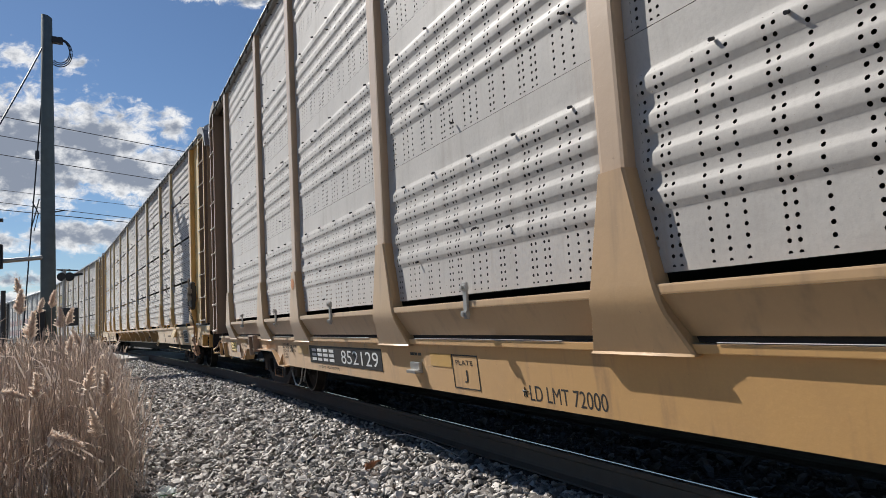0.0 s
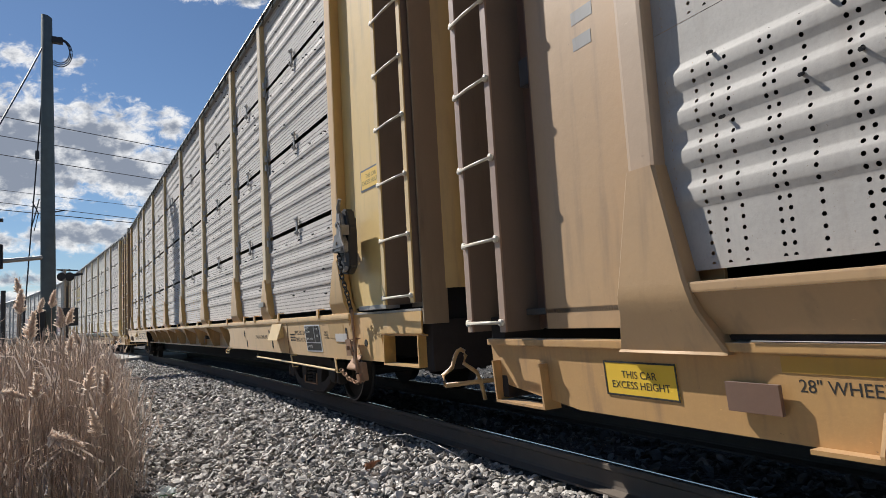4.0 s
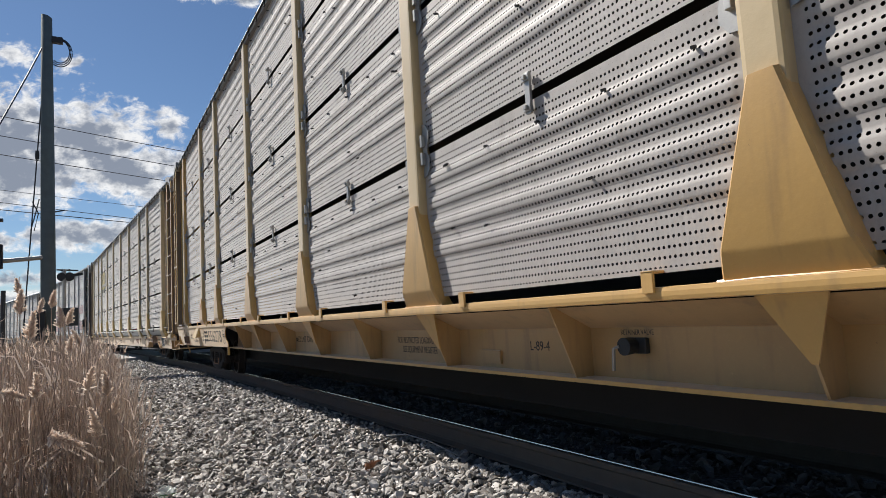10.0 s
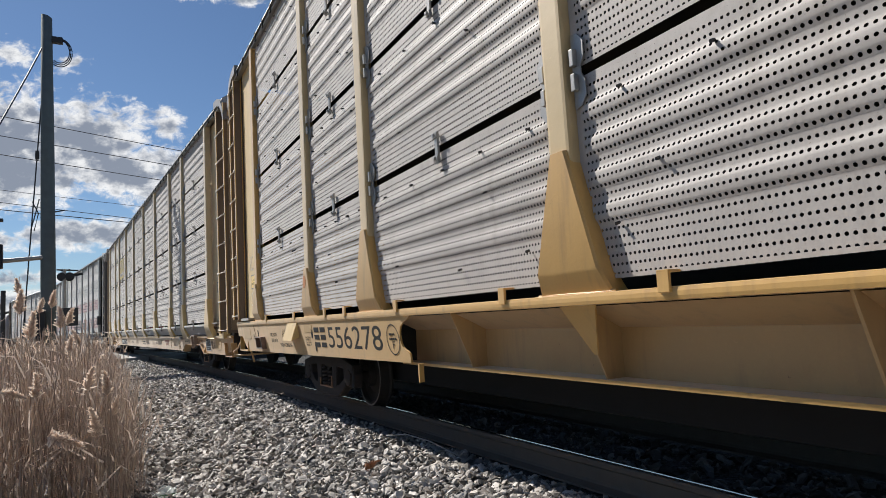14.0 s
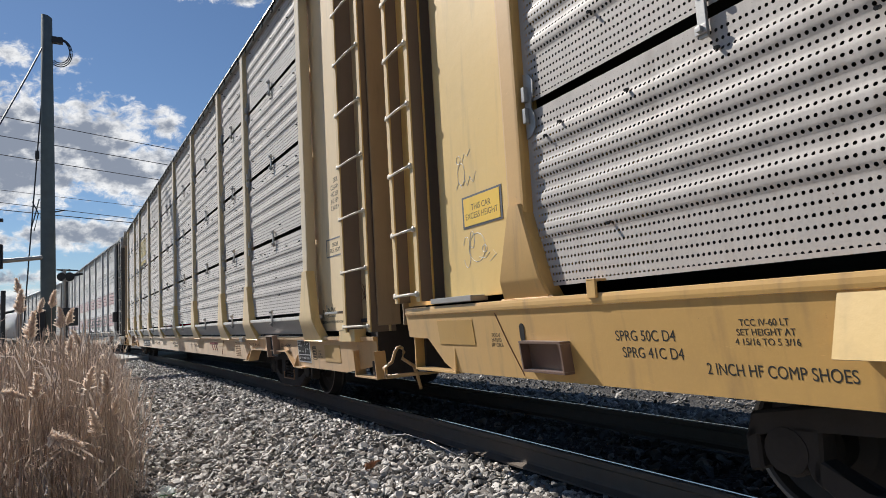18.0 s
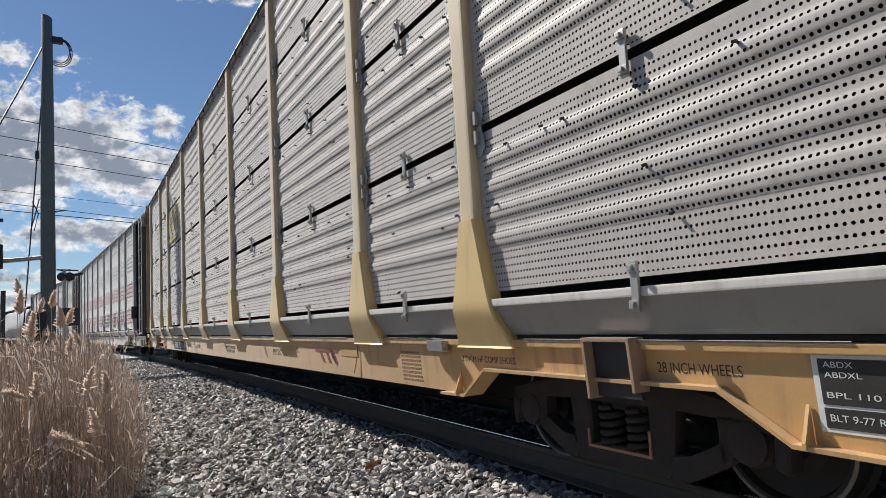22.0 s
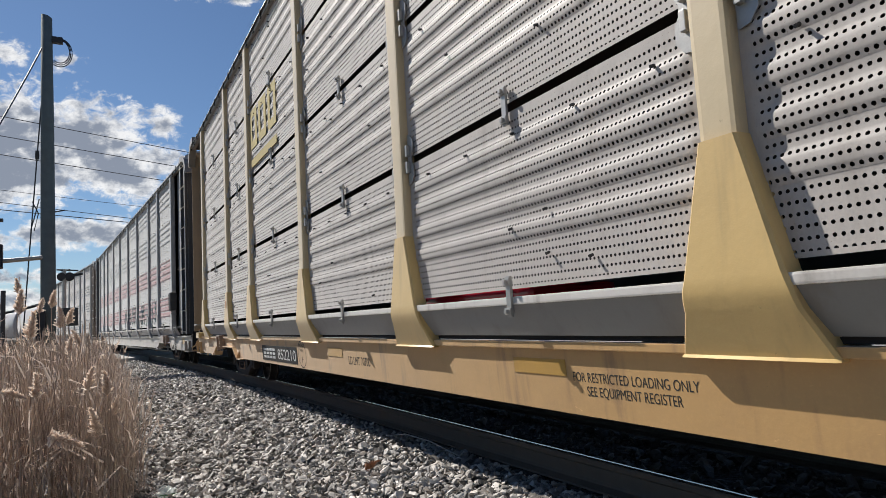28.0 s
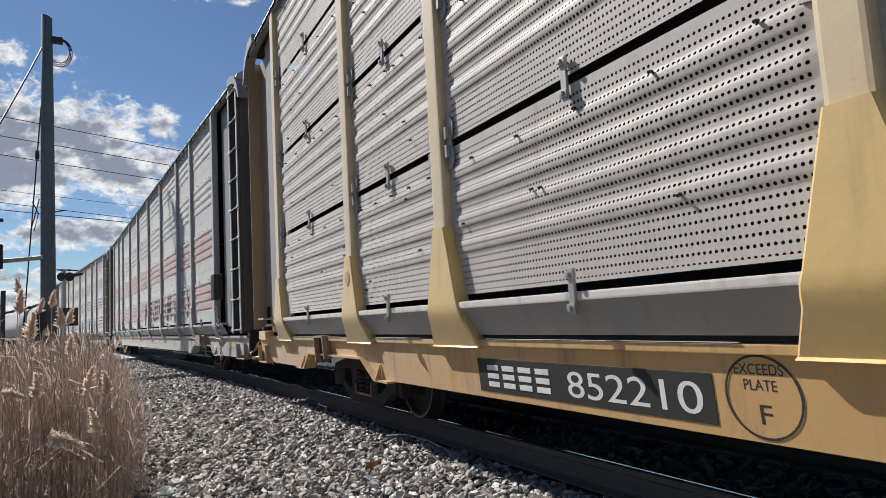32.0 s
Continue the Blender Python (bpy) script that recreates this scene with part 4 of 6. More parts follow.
def hopper(s):
    """A covered hopper with rounded sides."""
    car = thing("hopper_car", "pale grey covered hopper car with rounded sides", "railcar", group="hoppers at the end of the train")
    bm = bmesh.new()
    arc = [(-1.05, 0.9), (-1.45, 1.5), (-1.58, 2.4), (-1.55, 3.2), (-1.35, 3.9), (-0.9, 4.3), (0, 4.45), (0.9, 4.3), (1.35, 3.9), (1.55, 3.2), (1.58, 2.4), (1.45, 1.5), (1.05, 0.9)]
    rings = [[bm.verts.new((x * k, y, z)) for x, z in arc] for y, k in ((-7.6, 0.96), (-7.4, 1), (-2.5, 1), (2.5, 1), (7.4, 1), (7.6, 0.96))]
    for a, b in zip(rings, rings[1:]):
        for j in range(len(arc)):
            bm.faces.new((a[j], a[(j + 1) % len(arc)], b[(j + 1) % len(arc)], b[j]))
    bm.faces.new(rings[0])
    bm.faces.new(list(reversed(rings[-1])))
    part("body", finish(bm, "body", M["hopper"], True), car)
    part("walkway", box_mesh("walkway", M["black_steel"], (-1.0, 1.0, -7.9, 7.9, 4.46, 4.56)), car)
    part("frame", box_mesh("frame", M["brown"], (-1.4, 1.4, -8.4, 8.4, 0.85, 1.1)), car)
    for u in (-4.6, 0.0, 4.6):
        bm = bmesh.new()
        lo = [bm.verts.new(p) for p in ((-0.5, u - 0.4, 0.3), (0.5, u - 0.4, 0.3), (0.5, u + 0.4, 0.3), (-0.5, u + 0.4, 0.3))]
        hi = [bm.verts.new(p) for p in ((-1.2, u - 2.2, 1.2), (1.2, u - 2.2, 1.2), (1.2, u + 2.2, 1.2), (-1.2, u + 2.2, 1.2))]
        for j in range(4):
            bm.faces.new((lo[j], lo[(j + 1) % 4], hi[(j + 1) % 4], hi[j]))
        bm.faces.new(lo)
        part("chute", finish(bm, "chute", M["hopper"]), car)
    for e in (-1, 1):
        bm = bmesh.new()
        for x in (-1.35, -0.95):
            tube(bm, [(x, e * 8.3, 0.9), (x, e * 8.3, 4.4)], 0.02, 6)
        for i in range(8):
            tube(bm, [(-1.35, e * 8.3, 1.1 + i * 0.42), (-0.95, e * 8.3, 1.1 + i * 0.42)], 0.014, 6)
        part("ladder", finish(bm, "ladder", M["black_steel"]), car)
        truck(car, e * 6.6, 0.42, None)
    CARS.append((car, s, 6.6))


for i in range(4):
    hopper(CENTRE_B + PITCH * 3.5 + 9.2 + 17.6 * i)

# ---- grade crossing ----
def crossing_slab(s0, s1, o0, o1, z, material, name, label):
    bm = bmesh.new()
    n = 8
    top = [bm.verts.new((*track(s0 + (s1 - s0) * i / n, o0)[:2], z)) for i in range(n + 1)] + [bm.verts.new((*track(s1 - (s1 - s0) * i / n, o1)[:2], z)) for i in range(n + 1)]
    bm.faces.new(top)
    r = bmesh.ops.extrude_face_region(bm, geom=bm.faces[:])
    bmesh.ops.translate(bm, verts=[v for v in r["geom"] if isinstance(v, bmesh.types.BMVert)], vec=(0, 0, -0.5))
    thing(name, label, "road", finish(bm, name, material), kind="structure")


crossing_slab(29.5, 41.0, -9.5, -0.86, -0.04, M["concrete"], "road", "pale concrete road apron at the crossing")
crossing_slab(29.5, 41.0, -0.66, 0.66, -0.04, M["concrete"], "road", "concrete crossing panel between the rails")
crossing_slab(29.5, 41.0, 0.86, 14.0, -0.04, M["asphalt"], "road", "worn asphalt road beyond the rails")

# ---- utility pole, mast arm, wires ----
PX, PY = -5.26, 25.0
pole = thing("utility_pole", "tall weathered wooden utility pole with a coil of cable", "pole")
bm = bmesh.new()
tube(bm, [(PX + 0.02, PY, -0.6), (PX, PY, 3.0), (PX - 0.05, PY, 8.0), (PX - 0.10, PY, 12.15)], 0.225, 16)
for v in bm.verts:
    if v.co.z > 12:
        v.co.x, v.co.y = PX - 0.10 + (v.co.x - PX + 0.10) * 0.75, PY + (v.co.y - PY) * 0.75
        v.co.z += -0.35 * (v.co.x - PX)
    elif v.co.z > 7:
        v.co.x, v.co.y = PX - 0.05 + (v.co.x - PX + 0.05) * 0.9, PY + (v.co.y - PY) * 0.9
part("shaft", finish(bm, "shaft", M["pole"], True), pole)
bm = bmesh.new()
box(bm, PX + 0.05, PX + 0.40, PY - 0.10, PY + 0.10, 11.25, 11.48, 0.05)
part("cable_clamp", finish(bm, "cable_clamp", M["black_steel"]), pole)
for k in range(3):
    pts = [(PX + 0.30 + (0.30 + 0.04 * k) * math.cos(a), PY - 0.06 + 0.05 * k, 10.95 + (0.42 + 0.05 * k) * math.sin(a)) for a in np.linspace(-2.2, 1.9, 18)]
    part("cable_coil", tube_mesh("cable_coil", M["wire"], pts, 0.018, 6), pole)
bm = bmesh.new()
tube(bm, [(PX - 0.42, PY + 0.1, 4.6), (PX - 0.30, PY + 0.1, 5.2), (PX - 0.48, PY + 0.1, 5.6)], 0.02, 6)
tube(bm, [(PX - 0.52, PY + 0.1, 4.6), (PX - 0.36, PY + 0.1, 5.3), (PX - 0.28, PY + 0.1, 5.7)], 0.02, 6)
tube(bm, [(PX + 0.18, PY, 5.25), (PX + 0.48, PY, 5.32)], 0.025, 6)
part("step_bolts", finish(bm, "step_bolts", M["black_steel"]), pole)
bm = bmesh.new()
box(bm, PX - 0.32, PX - 0.05, PY - 0.5, PY - 0.18, 0.9, 1.9, 0.02)
part("meter_box", finish(bm, "meter_box", M["black_steel"]), pole)

arm = thing("signal_mast_arm", "long steel arm carrying a dark traffic signal", "traffic signal")
part("arm", tube_mesh("arm", M["galv"], [(PX - 0.1, PY - 0.1, 3.68), (PX - 0.9, PY - 0.1, 3.60), (PX - 1.9, PY - 0.1, 3.50)], 0.075, 10), arm)
bm = bmesh.new()
box(bm, PX - 1.52, PX - 1.25, PY - 0.35, PY - 0.05, 3.30, 4.10, 0.05)
for z in (3.45, 3.70, 3.95):
    disc(bm, (PX - 1.38, PY - 0.42, z), "X", 0.10, 0.12, 0.16, 14)
part("signal_head", finish(bm, "signal_head", M["black_steel"]), arm)
part("sensor", box_mesh("sensor", M["black_steel"], (PX - 1.5, PX - 1.28, PY - 0.1, PY + 0.1, 4.88, 4.98)), arm)

# crossing signal: two round dark backs on a mast
sig = thing("crossing_signal", "railway crossing signal with two round dark lamp backs", "crossing signal")
CX, CY = -5.15, 33.0
part("mast", tube_mesh("mast", M["galv"], [(CX, CY, -0.4), (CX, CY, 4.0)], 0.075, 10), sig)
part("crossarm", tube_mesh("crossarm", M["black_steel"], [(CX - 0.30, CY, 3.98), (CX + 0.55, CY, 3.93)], 0.035, 8), sig)
for k in (-0.09, 0.20):
    bm = bmesh.new()
    disc(bm, (CX + k, CY - 0.02, 3.66), "X", 0.20, 0.20, 0.03, 24)
    disc(bm, (CX + k, CY - 0.12, 3.66), "X", 0.10, 0.16, 0.18, 16)
    box(bm, CX + k - 0.03, CX + k + 0.03, CY - 0.05, CY + 0.05, 3.9, 4.0)
    part("lamp_back", finish(bm, "lamp_back", M["black_steel"]), sig)
bm = bmesh.new()
slab(bm, [(CX + 0.36, CY, 3.80), (CX + 0.72, CY - 0.2, 3.80), (CX + 0.74, CY - 0.2, 3.72), (CX + 0.36, CY, 3.66)], (0, 0.03, 0))
part("hood", finish(bm, "hood", M["black_steel"]), sig)
part("bell_box", box_mesh("bell_box", M["black_steel"], (CX - 0.12, CX + 0.55, CY - 0.25, CY + 0.1, 1.45, 2.25), bevel=0.03), sig)
pst = thing("crossing_signal", "distant crossing signal mast with lamps", "crossing signal")
part("mast", tube_mesh("mast", M["black_steel"], [(-7.75, 36, -0.4), (-7.75, 36, 3.3)], 0.10, 8), pst)
part("lamp_back", box_mesh("lamp_back", M["black_steel"], (-8.2, -7.9, 35.9, 36.1, 4.6, 4.9)), pst)


def wire(name, label, a, b, sag, radius, n=20):
    a, b = Vector(a), Vector(b)
    pts = [a.lerp(b, i / n) - Vector((0, 0, sag * 4 * (i / n) * (1 - i / n))) for i in range(n + 1)]
    return thing(name, label, "cable", tube_mesh(name, M["wire"], pts, radius, 5), group="overhead wires")


def far_wire(xl, zl, xr, zr, y, sag=0.25, radius=0.016):
    """A span across the view, going on to both sides."""
    k = (zr - zl) / (xr - xl)
    wire("overhead_wire", "thin dark overhead wire against the sky", (xl - 22, y, zl - 22 * k), (xr + 22, y, zr + 22 * k), sag, radius)


far_wire(-7.26, 10.2, -0.51, 9.26, 30)
far_wire(-7.25, 9.39, -0.88, 8.56, 30)
far_wire(-7.24, 8.62, -1.28, 7.87, 30)
far_wire(-8.41, 9.1, -1.64, 8.41, 40, 0.2, 0.012)
far_wire(-8.4, 8.43, -2.38, 7.73, 40, 0.2, 0.018)
far_wire(-8.39, 8.04, -2.58, 7.5, 40, 0.2, 0.024)
wire("guy_wire", "dark twisted cable slanting from the pole top", (PX - 0.2, PY, 11.1), (-7.6, 17.4, 2.2), 0.25, 0.032)
wire("drop_cable", "thin cable hanging beside the pole", (PX - 0.2, PY, 9.6), (-5.96, 25.0, 1.0), -0.05, 0.022)
thing("cable_splice", "small dark splice on the hanging cable", "cable splice", box_mesh("cable_splice", M["black_steel"], (-5.66, -5.54, 24.94, 25.06, 7.05, 7.35), bevel=0.03))

# ---- reeds ----
def reed_material():
    n = Nodes("dry_reed")
    r = n.island()
    c = n.mix(r, (0.40, 0.325, 0.28), (0.80, 0.68, 0.58))
    c = n.mix(n.math("MULTIPLY", n.noise(30, 3), 0.5), c, (0.32, 0.245, 0.21))
    n.done(c, 0.7)
    t = n.tree.nodes.new("ShaderNodeBsdfTranslucent")
    n.put(t.inputs[0], c)
    mixer = n.tree.nodes.new("ShaderNodeMixShader")
    mixer.inputs[0].default_value = 0.4
    n.tree.links.new(n.bsdf.outputs[0], mixer.inputs[1])
    n.tree.links.new(t.outputs[0], mixer.inputs[2])
    n.tree.links.new(mixer.outputs[0], n.out.inputs[0])
    return n.mat


def plume_material():
    n = Nodes("reed_plume")
    r = n.island()
    c = n.mix(r, (0.58, 0.44, 0.35), (0.95, 0.84, 0.73))
    n.done(c, 0.85)
    t = n.tree.nodes.new("ShaderNodeBsdfTranslucent")
    n.put(t.inputs[0], c)
    mixer = n.tree.nodes.new("ShaderNodeMixShader")
    mixer.inputs[0].default_value = 0.45
    n.tree.links.new(n.bsdf.outputs[0], mixer.inputs[1])
    n.tree.links.new(t.outputs[0], mixer.inputs[2])
    n.tree.links.new(mixer.outputs[0], n.out.inputs[0])
    return n.mat


M["reed"], M["plume"] = reed_material(), plume_material()


def blade(V, F, pts, w0, w1):
    """A ribbon along points, w0 wide at its foot and w1 at its tip, folded a little."""
    k = len(V)
    n = len(pts)
    for i, p in enumerate(pts):
        p = Vector(p)
        d = Vector(pts[min(i + 1, n - 1)]) - Vector(pts[max(i - 1, 0)])
        side = d.cross(Vector((0.3, 0.9, 0.1))).normalized()
        w = w0 + (w1 - w0) * i / (n - 1)
        V += [p - side * w / 2, p + side * w / 2]
    for i in range(n - 1):
        a = k + 2 * i
        F.append((a, a + 1, a + 3, a + 2))


def stem(V, F, pts, r0, r1):
    """A three-sided stalk."""
    k, n = len(V), len(pts)
    for i, p in enumerate(pts):
        r = r0 + (r1 - r0) * i / (n - 1)
        V += [Vector(p) + Vector((r * math.cos(a), r * math.sin(a), 0)) for a in (0.3, 2.4, 4.5)]
    for i in range(n - 1):
        a = k + 3 * i
        for j in range(3):
            F.append((a + j, a + (j + 1) % 3, a + 3 + (j + 1) % 3, a + 3 + j))


def reed_bed():
    V, F, PV, PF = [], [], [], []
    rng = random.Random(11)
    for i in range(5600):
        y = 5.2 + 19.0 * rng.random() ** 1.35
        left = -3.68 - (y * 0.135 + 0.9)
        x = rng.uniform(left, -3.42 + 0.12 * rng.random() - (0.15 if y < 6.5 else 0.0))
        z = ballast_z(x) - 0.02
        edge = min(1.0, (-3.3 - x) / 0.5)
        h = rng.gauss(1.27, 0.16) * (0.62 + 0.38 * edge)
        lx, ly = rng.gauss(0, 0.10), rng.gauss(0, 0.12)
        pts = [(x, y, z), (x + lx * 0.25, y + ly * 0.25, z + h * 0.5), (x + lx, y + ly, z + h)]
        stem(V, F, pts, 0.006, 0.003)
        for _ in range(1 if rng.random() < 0.7 else 0):
            t = rng.uniform(0.15, 0.9)
            a = rng.uniform(0, 6.28)
            ln = rng.uniform(0.15, 0.40)
            bx, by, bz = x + lx * t, y + ly * t, z + h * t
            blade(V, F, [(bx, by, bz), (bx + ln * 0.22 * math.cos(a), by + ln * 0.22 * math.sin(a), bz + ln * 0.5), (bx + ln * 0.6 * math.cos(a), by + ln * 0.6 * math.sin(a), bz + ln * rng.uniform(0.3, 0.8))], 0.014, 0.003)
        if rng.random() < 0.075 and y > 6.5:
            plume(PV, PF, Vector(pts[-1]), Vector((lx + rng.gauss(0, 0.25), ly + rng.gauss(0, 0.25), 0.9)).normalized(), rng.uniform(0.10, 0.18), rng, 26)
    # broken stalks lying across
    for i in range(120):
        y = 5.2 + 5.0 * rng.random()
        x = rng.uniform(-3.68 - (y * 0.135 + 0.3), -3.3)
        z = ballast_z(x) + rng.uniform(0.02, 0.5)
        a, ln = rng.uniform(0, 6.28), rng.uniform(0.25, 0.7)
        stem(V, F, [(x, y, z), (x + ln * math.cos(a) * 0.5, y + ln * math.sin(a) * 0.5, z + 0.1), (x + ln * math.cos(a), y + ln * math.sin(a), z + rng.uniform(-0.1, 0.3))], 0.005, 0.003)
    thing("reed_bed", "dense dry brown reeds standing beside the ballast", "reeds", mesh_from("reed_bed", V, F, M["reed"]), kind="stuff")
    thing("reed_plumes", "feathery pale brown seed heads above the reeds", "reeds", mesh_from("reed_plumes", PV, PF, M["plume"]), kind="stuff")


def plume(V, F, base, way, length, rng, hairs):
    """A feathery head: many thin tufts along a drooping axis."""
    droop = Vector((rng.uniform(-1, 1), rng.uniform(-1, 1), -0.4)) * 0.25
    for i in range(hairs):
        t = (i + rng.random()) / hairs
        p = base + way * length * t + droop * length * t * t
        out = Vector((rng.gauss(0, 1), rng.gauss(0, 1), rng.gauss(0.35, 0.6))).normalized()
        d = (way * 0.8 + out * 0.8).normalized()
        ln = length * rng.uniform(0.16, 0.34) * (1.15 - 0.75 * t)
        blade(V, F, [p, p + d * ln * 0.55 + droop * ln * 0.3, p + d * ln + droop * ln * 0.9], ln * 0.24, ln * 0.08)


def tall_reed(x, y, top, way, length, label, seed):
    """One reed that stands out: stalk, leaf and seed head."""
    rng = random.Random(seed)
    t = thing("reed", label, "reed", group="tall reeds")
    z = ballast_z(x) - 0.02
    base, head = Vector((x + rng.uniform(-0.12, 0.12), y + 0.1, z)), Vector((x, y, top))
    w = Vector(way).normalized()
    V, F = [], []
    stem(V, F, [base, base.lerp(head, 0.55) + Vector((0.02, 0, 0)), head, head + w * length], 0.006, 0.0025)
    part("stalk", mesh_from("stalk", V, F, M["reed"]), t)
    V, F = [], []
    p, a = base.lerp(head, 0.6), rng.uniform(0, 6.28)
    blade(V, F, [p, p + Vector((0.2 * math.cos(a), 0.2 * math.sin(a), 0.16)), p + Vector((0.42 * math.cos(a), 0.42 * math.sin(a), 0.05))], 0.016, 0.003)
    part("leaf", mesh_from("leaf", V, F, M["reed"]), t)
    V, F = [], []
    plume(V, F, head, w, length, rng, 420)
    part("plume", mesh_from("plume", V, F, M["plume"]), t, "feathery seed head")


reed_bed()
FLUFF, BROWN = "dry reed with a pale fluffy seed head", "dry reed with a drooping brown seed head"
for i, (x, y, top, way, ln, lab) in enumerate((
    (-3.71, 4.90, 0.34, (0.05, 0, 1), 0.21, FLUFF),
    (-3.99, 4.90, 0.38, (0.9, -0.1, -0.25), 0.24, BROWN),
    (-4.06, 5.00, 0.63, (0.1, 0, 1), 0.17, BROWN),
    (-4.24, 4.90, 0.69, (0.95, 0, -0.2), 0.16, BROWN),
    (-3.77, 5.10, 0.64, (0.05, 0, 1), 0.17, FLUFF),
    (-3.65, 5.00, 0.60, (0.1, 0, 1), 0.18, BROWN),
    (-3.93, 6.30, 0.88, (0.1, 0, 1), 0.15, FLUFF),
    (-4.20, 6.20, 1.01, (0.15, 0, 1), 0.24, FLUFF),
    (-4.44, 8.00, 1.28, (-0.05, 0, 1), 0.27, BROWN),
    (-4.55, 9.00, 1.55, (0.05, 0, 1), 0.20, BROWN),
    (-4.17, 8.20, 1.34, (0.1, 0, 1), 0.20, FLUFF),
    (-4.07, 8.00, 1.11, (0.1, 0, 1), 0.24, BROWN),
    (-4.02, 8.40, 1.15, (0.15, 0, 1), 0.20, BROWN),
    (-4.34, 9.00, 1.31, (0.2, 0, 1), 0.20, BROWN),
    (-3.61, 5.20, 0.44, (0.2, 0, 1), 0.15, BROWN),
    (-3.87, 7.00, 0.93, (-0.2, 0, 1), 0.16, BROWN),
)):
    tall_reed(x, y, top, way, ln, lab, 40 + i)

# ---- small litter on the ballast ----
M["leaf_brown"] = plain("dead_leaf", (0.30, 0.13, 0.06), 0.8, 0.0, 0.4, 40)
M["plastic"] = plain("pale_plastic", (0.62, 0.66, 0.62), 0.35, 0.0, 0.15, 20)
M["green"] = plain("green_blade", (0.05, 0.20, 0.06), 0.6, 0.0, 0.3, 30)
V, F = [], []
rng = random.Random(5)
plume(V, F, Vector((-1.86, 4.84, -0.16)), Vector((0.8, 0.4, 0.25)).normalized(), 0.17, rng, 130)
thing("dead_seed_head", "rust-brown broken reed head lying on the stones", "plant litter", mesh_from("dead_seed_head", V, F, M["leaf_brown"]))
V, F = [], []
for i in range(900):
    o, q = -3.75 + 1.5 * rng.random() ** 2.2, 1.8 + 13 * rng.random() ** 1.5
    x, y, a = track(q, o)
    z, a, ln = ballast_z(o) + rng.uniform(0.02, 0.05), rng.uniform(0, 6.28), rng.uniform(0.05, 0.22)
    stem(V, F, [(x, y, z), (x + ln * math.cos(a) * 0.5, y + ln * math.sin(a) * 0.5, z + rng.uniform(0, 0.03)), (x + ln * math.cos(a), y + ln * math.sin(a), z + rng.uniform(-0.01, 0.02))], 0.004, 0.002)
thing("straw_litter", "broken dry reed straw strewn over the stones", "plant litter", mesh_from("straw_litter", V, F, M["reed"]), kind="stuff")
V, F = [], []
for i in range(9):
    p = Vector((-3.34 + 0.02 * i, 6.2, -0.47))
    blade(V, F, [p, p + Vector((rng.uniform(-0.05, 0.1), 0, 0.07)), p + Vector((rng.uniform(-0.08, 0.2), 0, 0.05))], 0.012, 0.003)
thing("grass_tuft", "small green tuft of grass at the reeds' foot", "grass", mesh_from("grass_tuft", V, F, M["green"]))
bm = bmesh.new()
bmesh.ops.create_grid(bm, x_segments=9, y_segments=7, size=0.11)
for v in bm.verts:
    v.co.z = 0.05 + 0.06 * noise.noise(v.co * 14)
bmesh.ops.solidify(bm, geom=bm.faces[:], thickness=0.003)
thing("plastic_scrap", "crumpled pale plastic scrap lying on the stones", "litter", finish(bm, "plastic_scrap", M["plastic"]), at=pose(-3.16, 6.25, -0.45, 8, -6, 20))
bm = bmesh.new()
tube(bm, [(-1.22, 5.9, -0.13), (-1.14, 5.6, -0.09), (-1.10, 5.2, -0.10), (-1.08, 4.7, -0.15)], 0.006, 6)
thing("loose_wire", "thin pale wire lying on the ballast", "wire", finish(bm, "loose_wire", M["galv"], True))


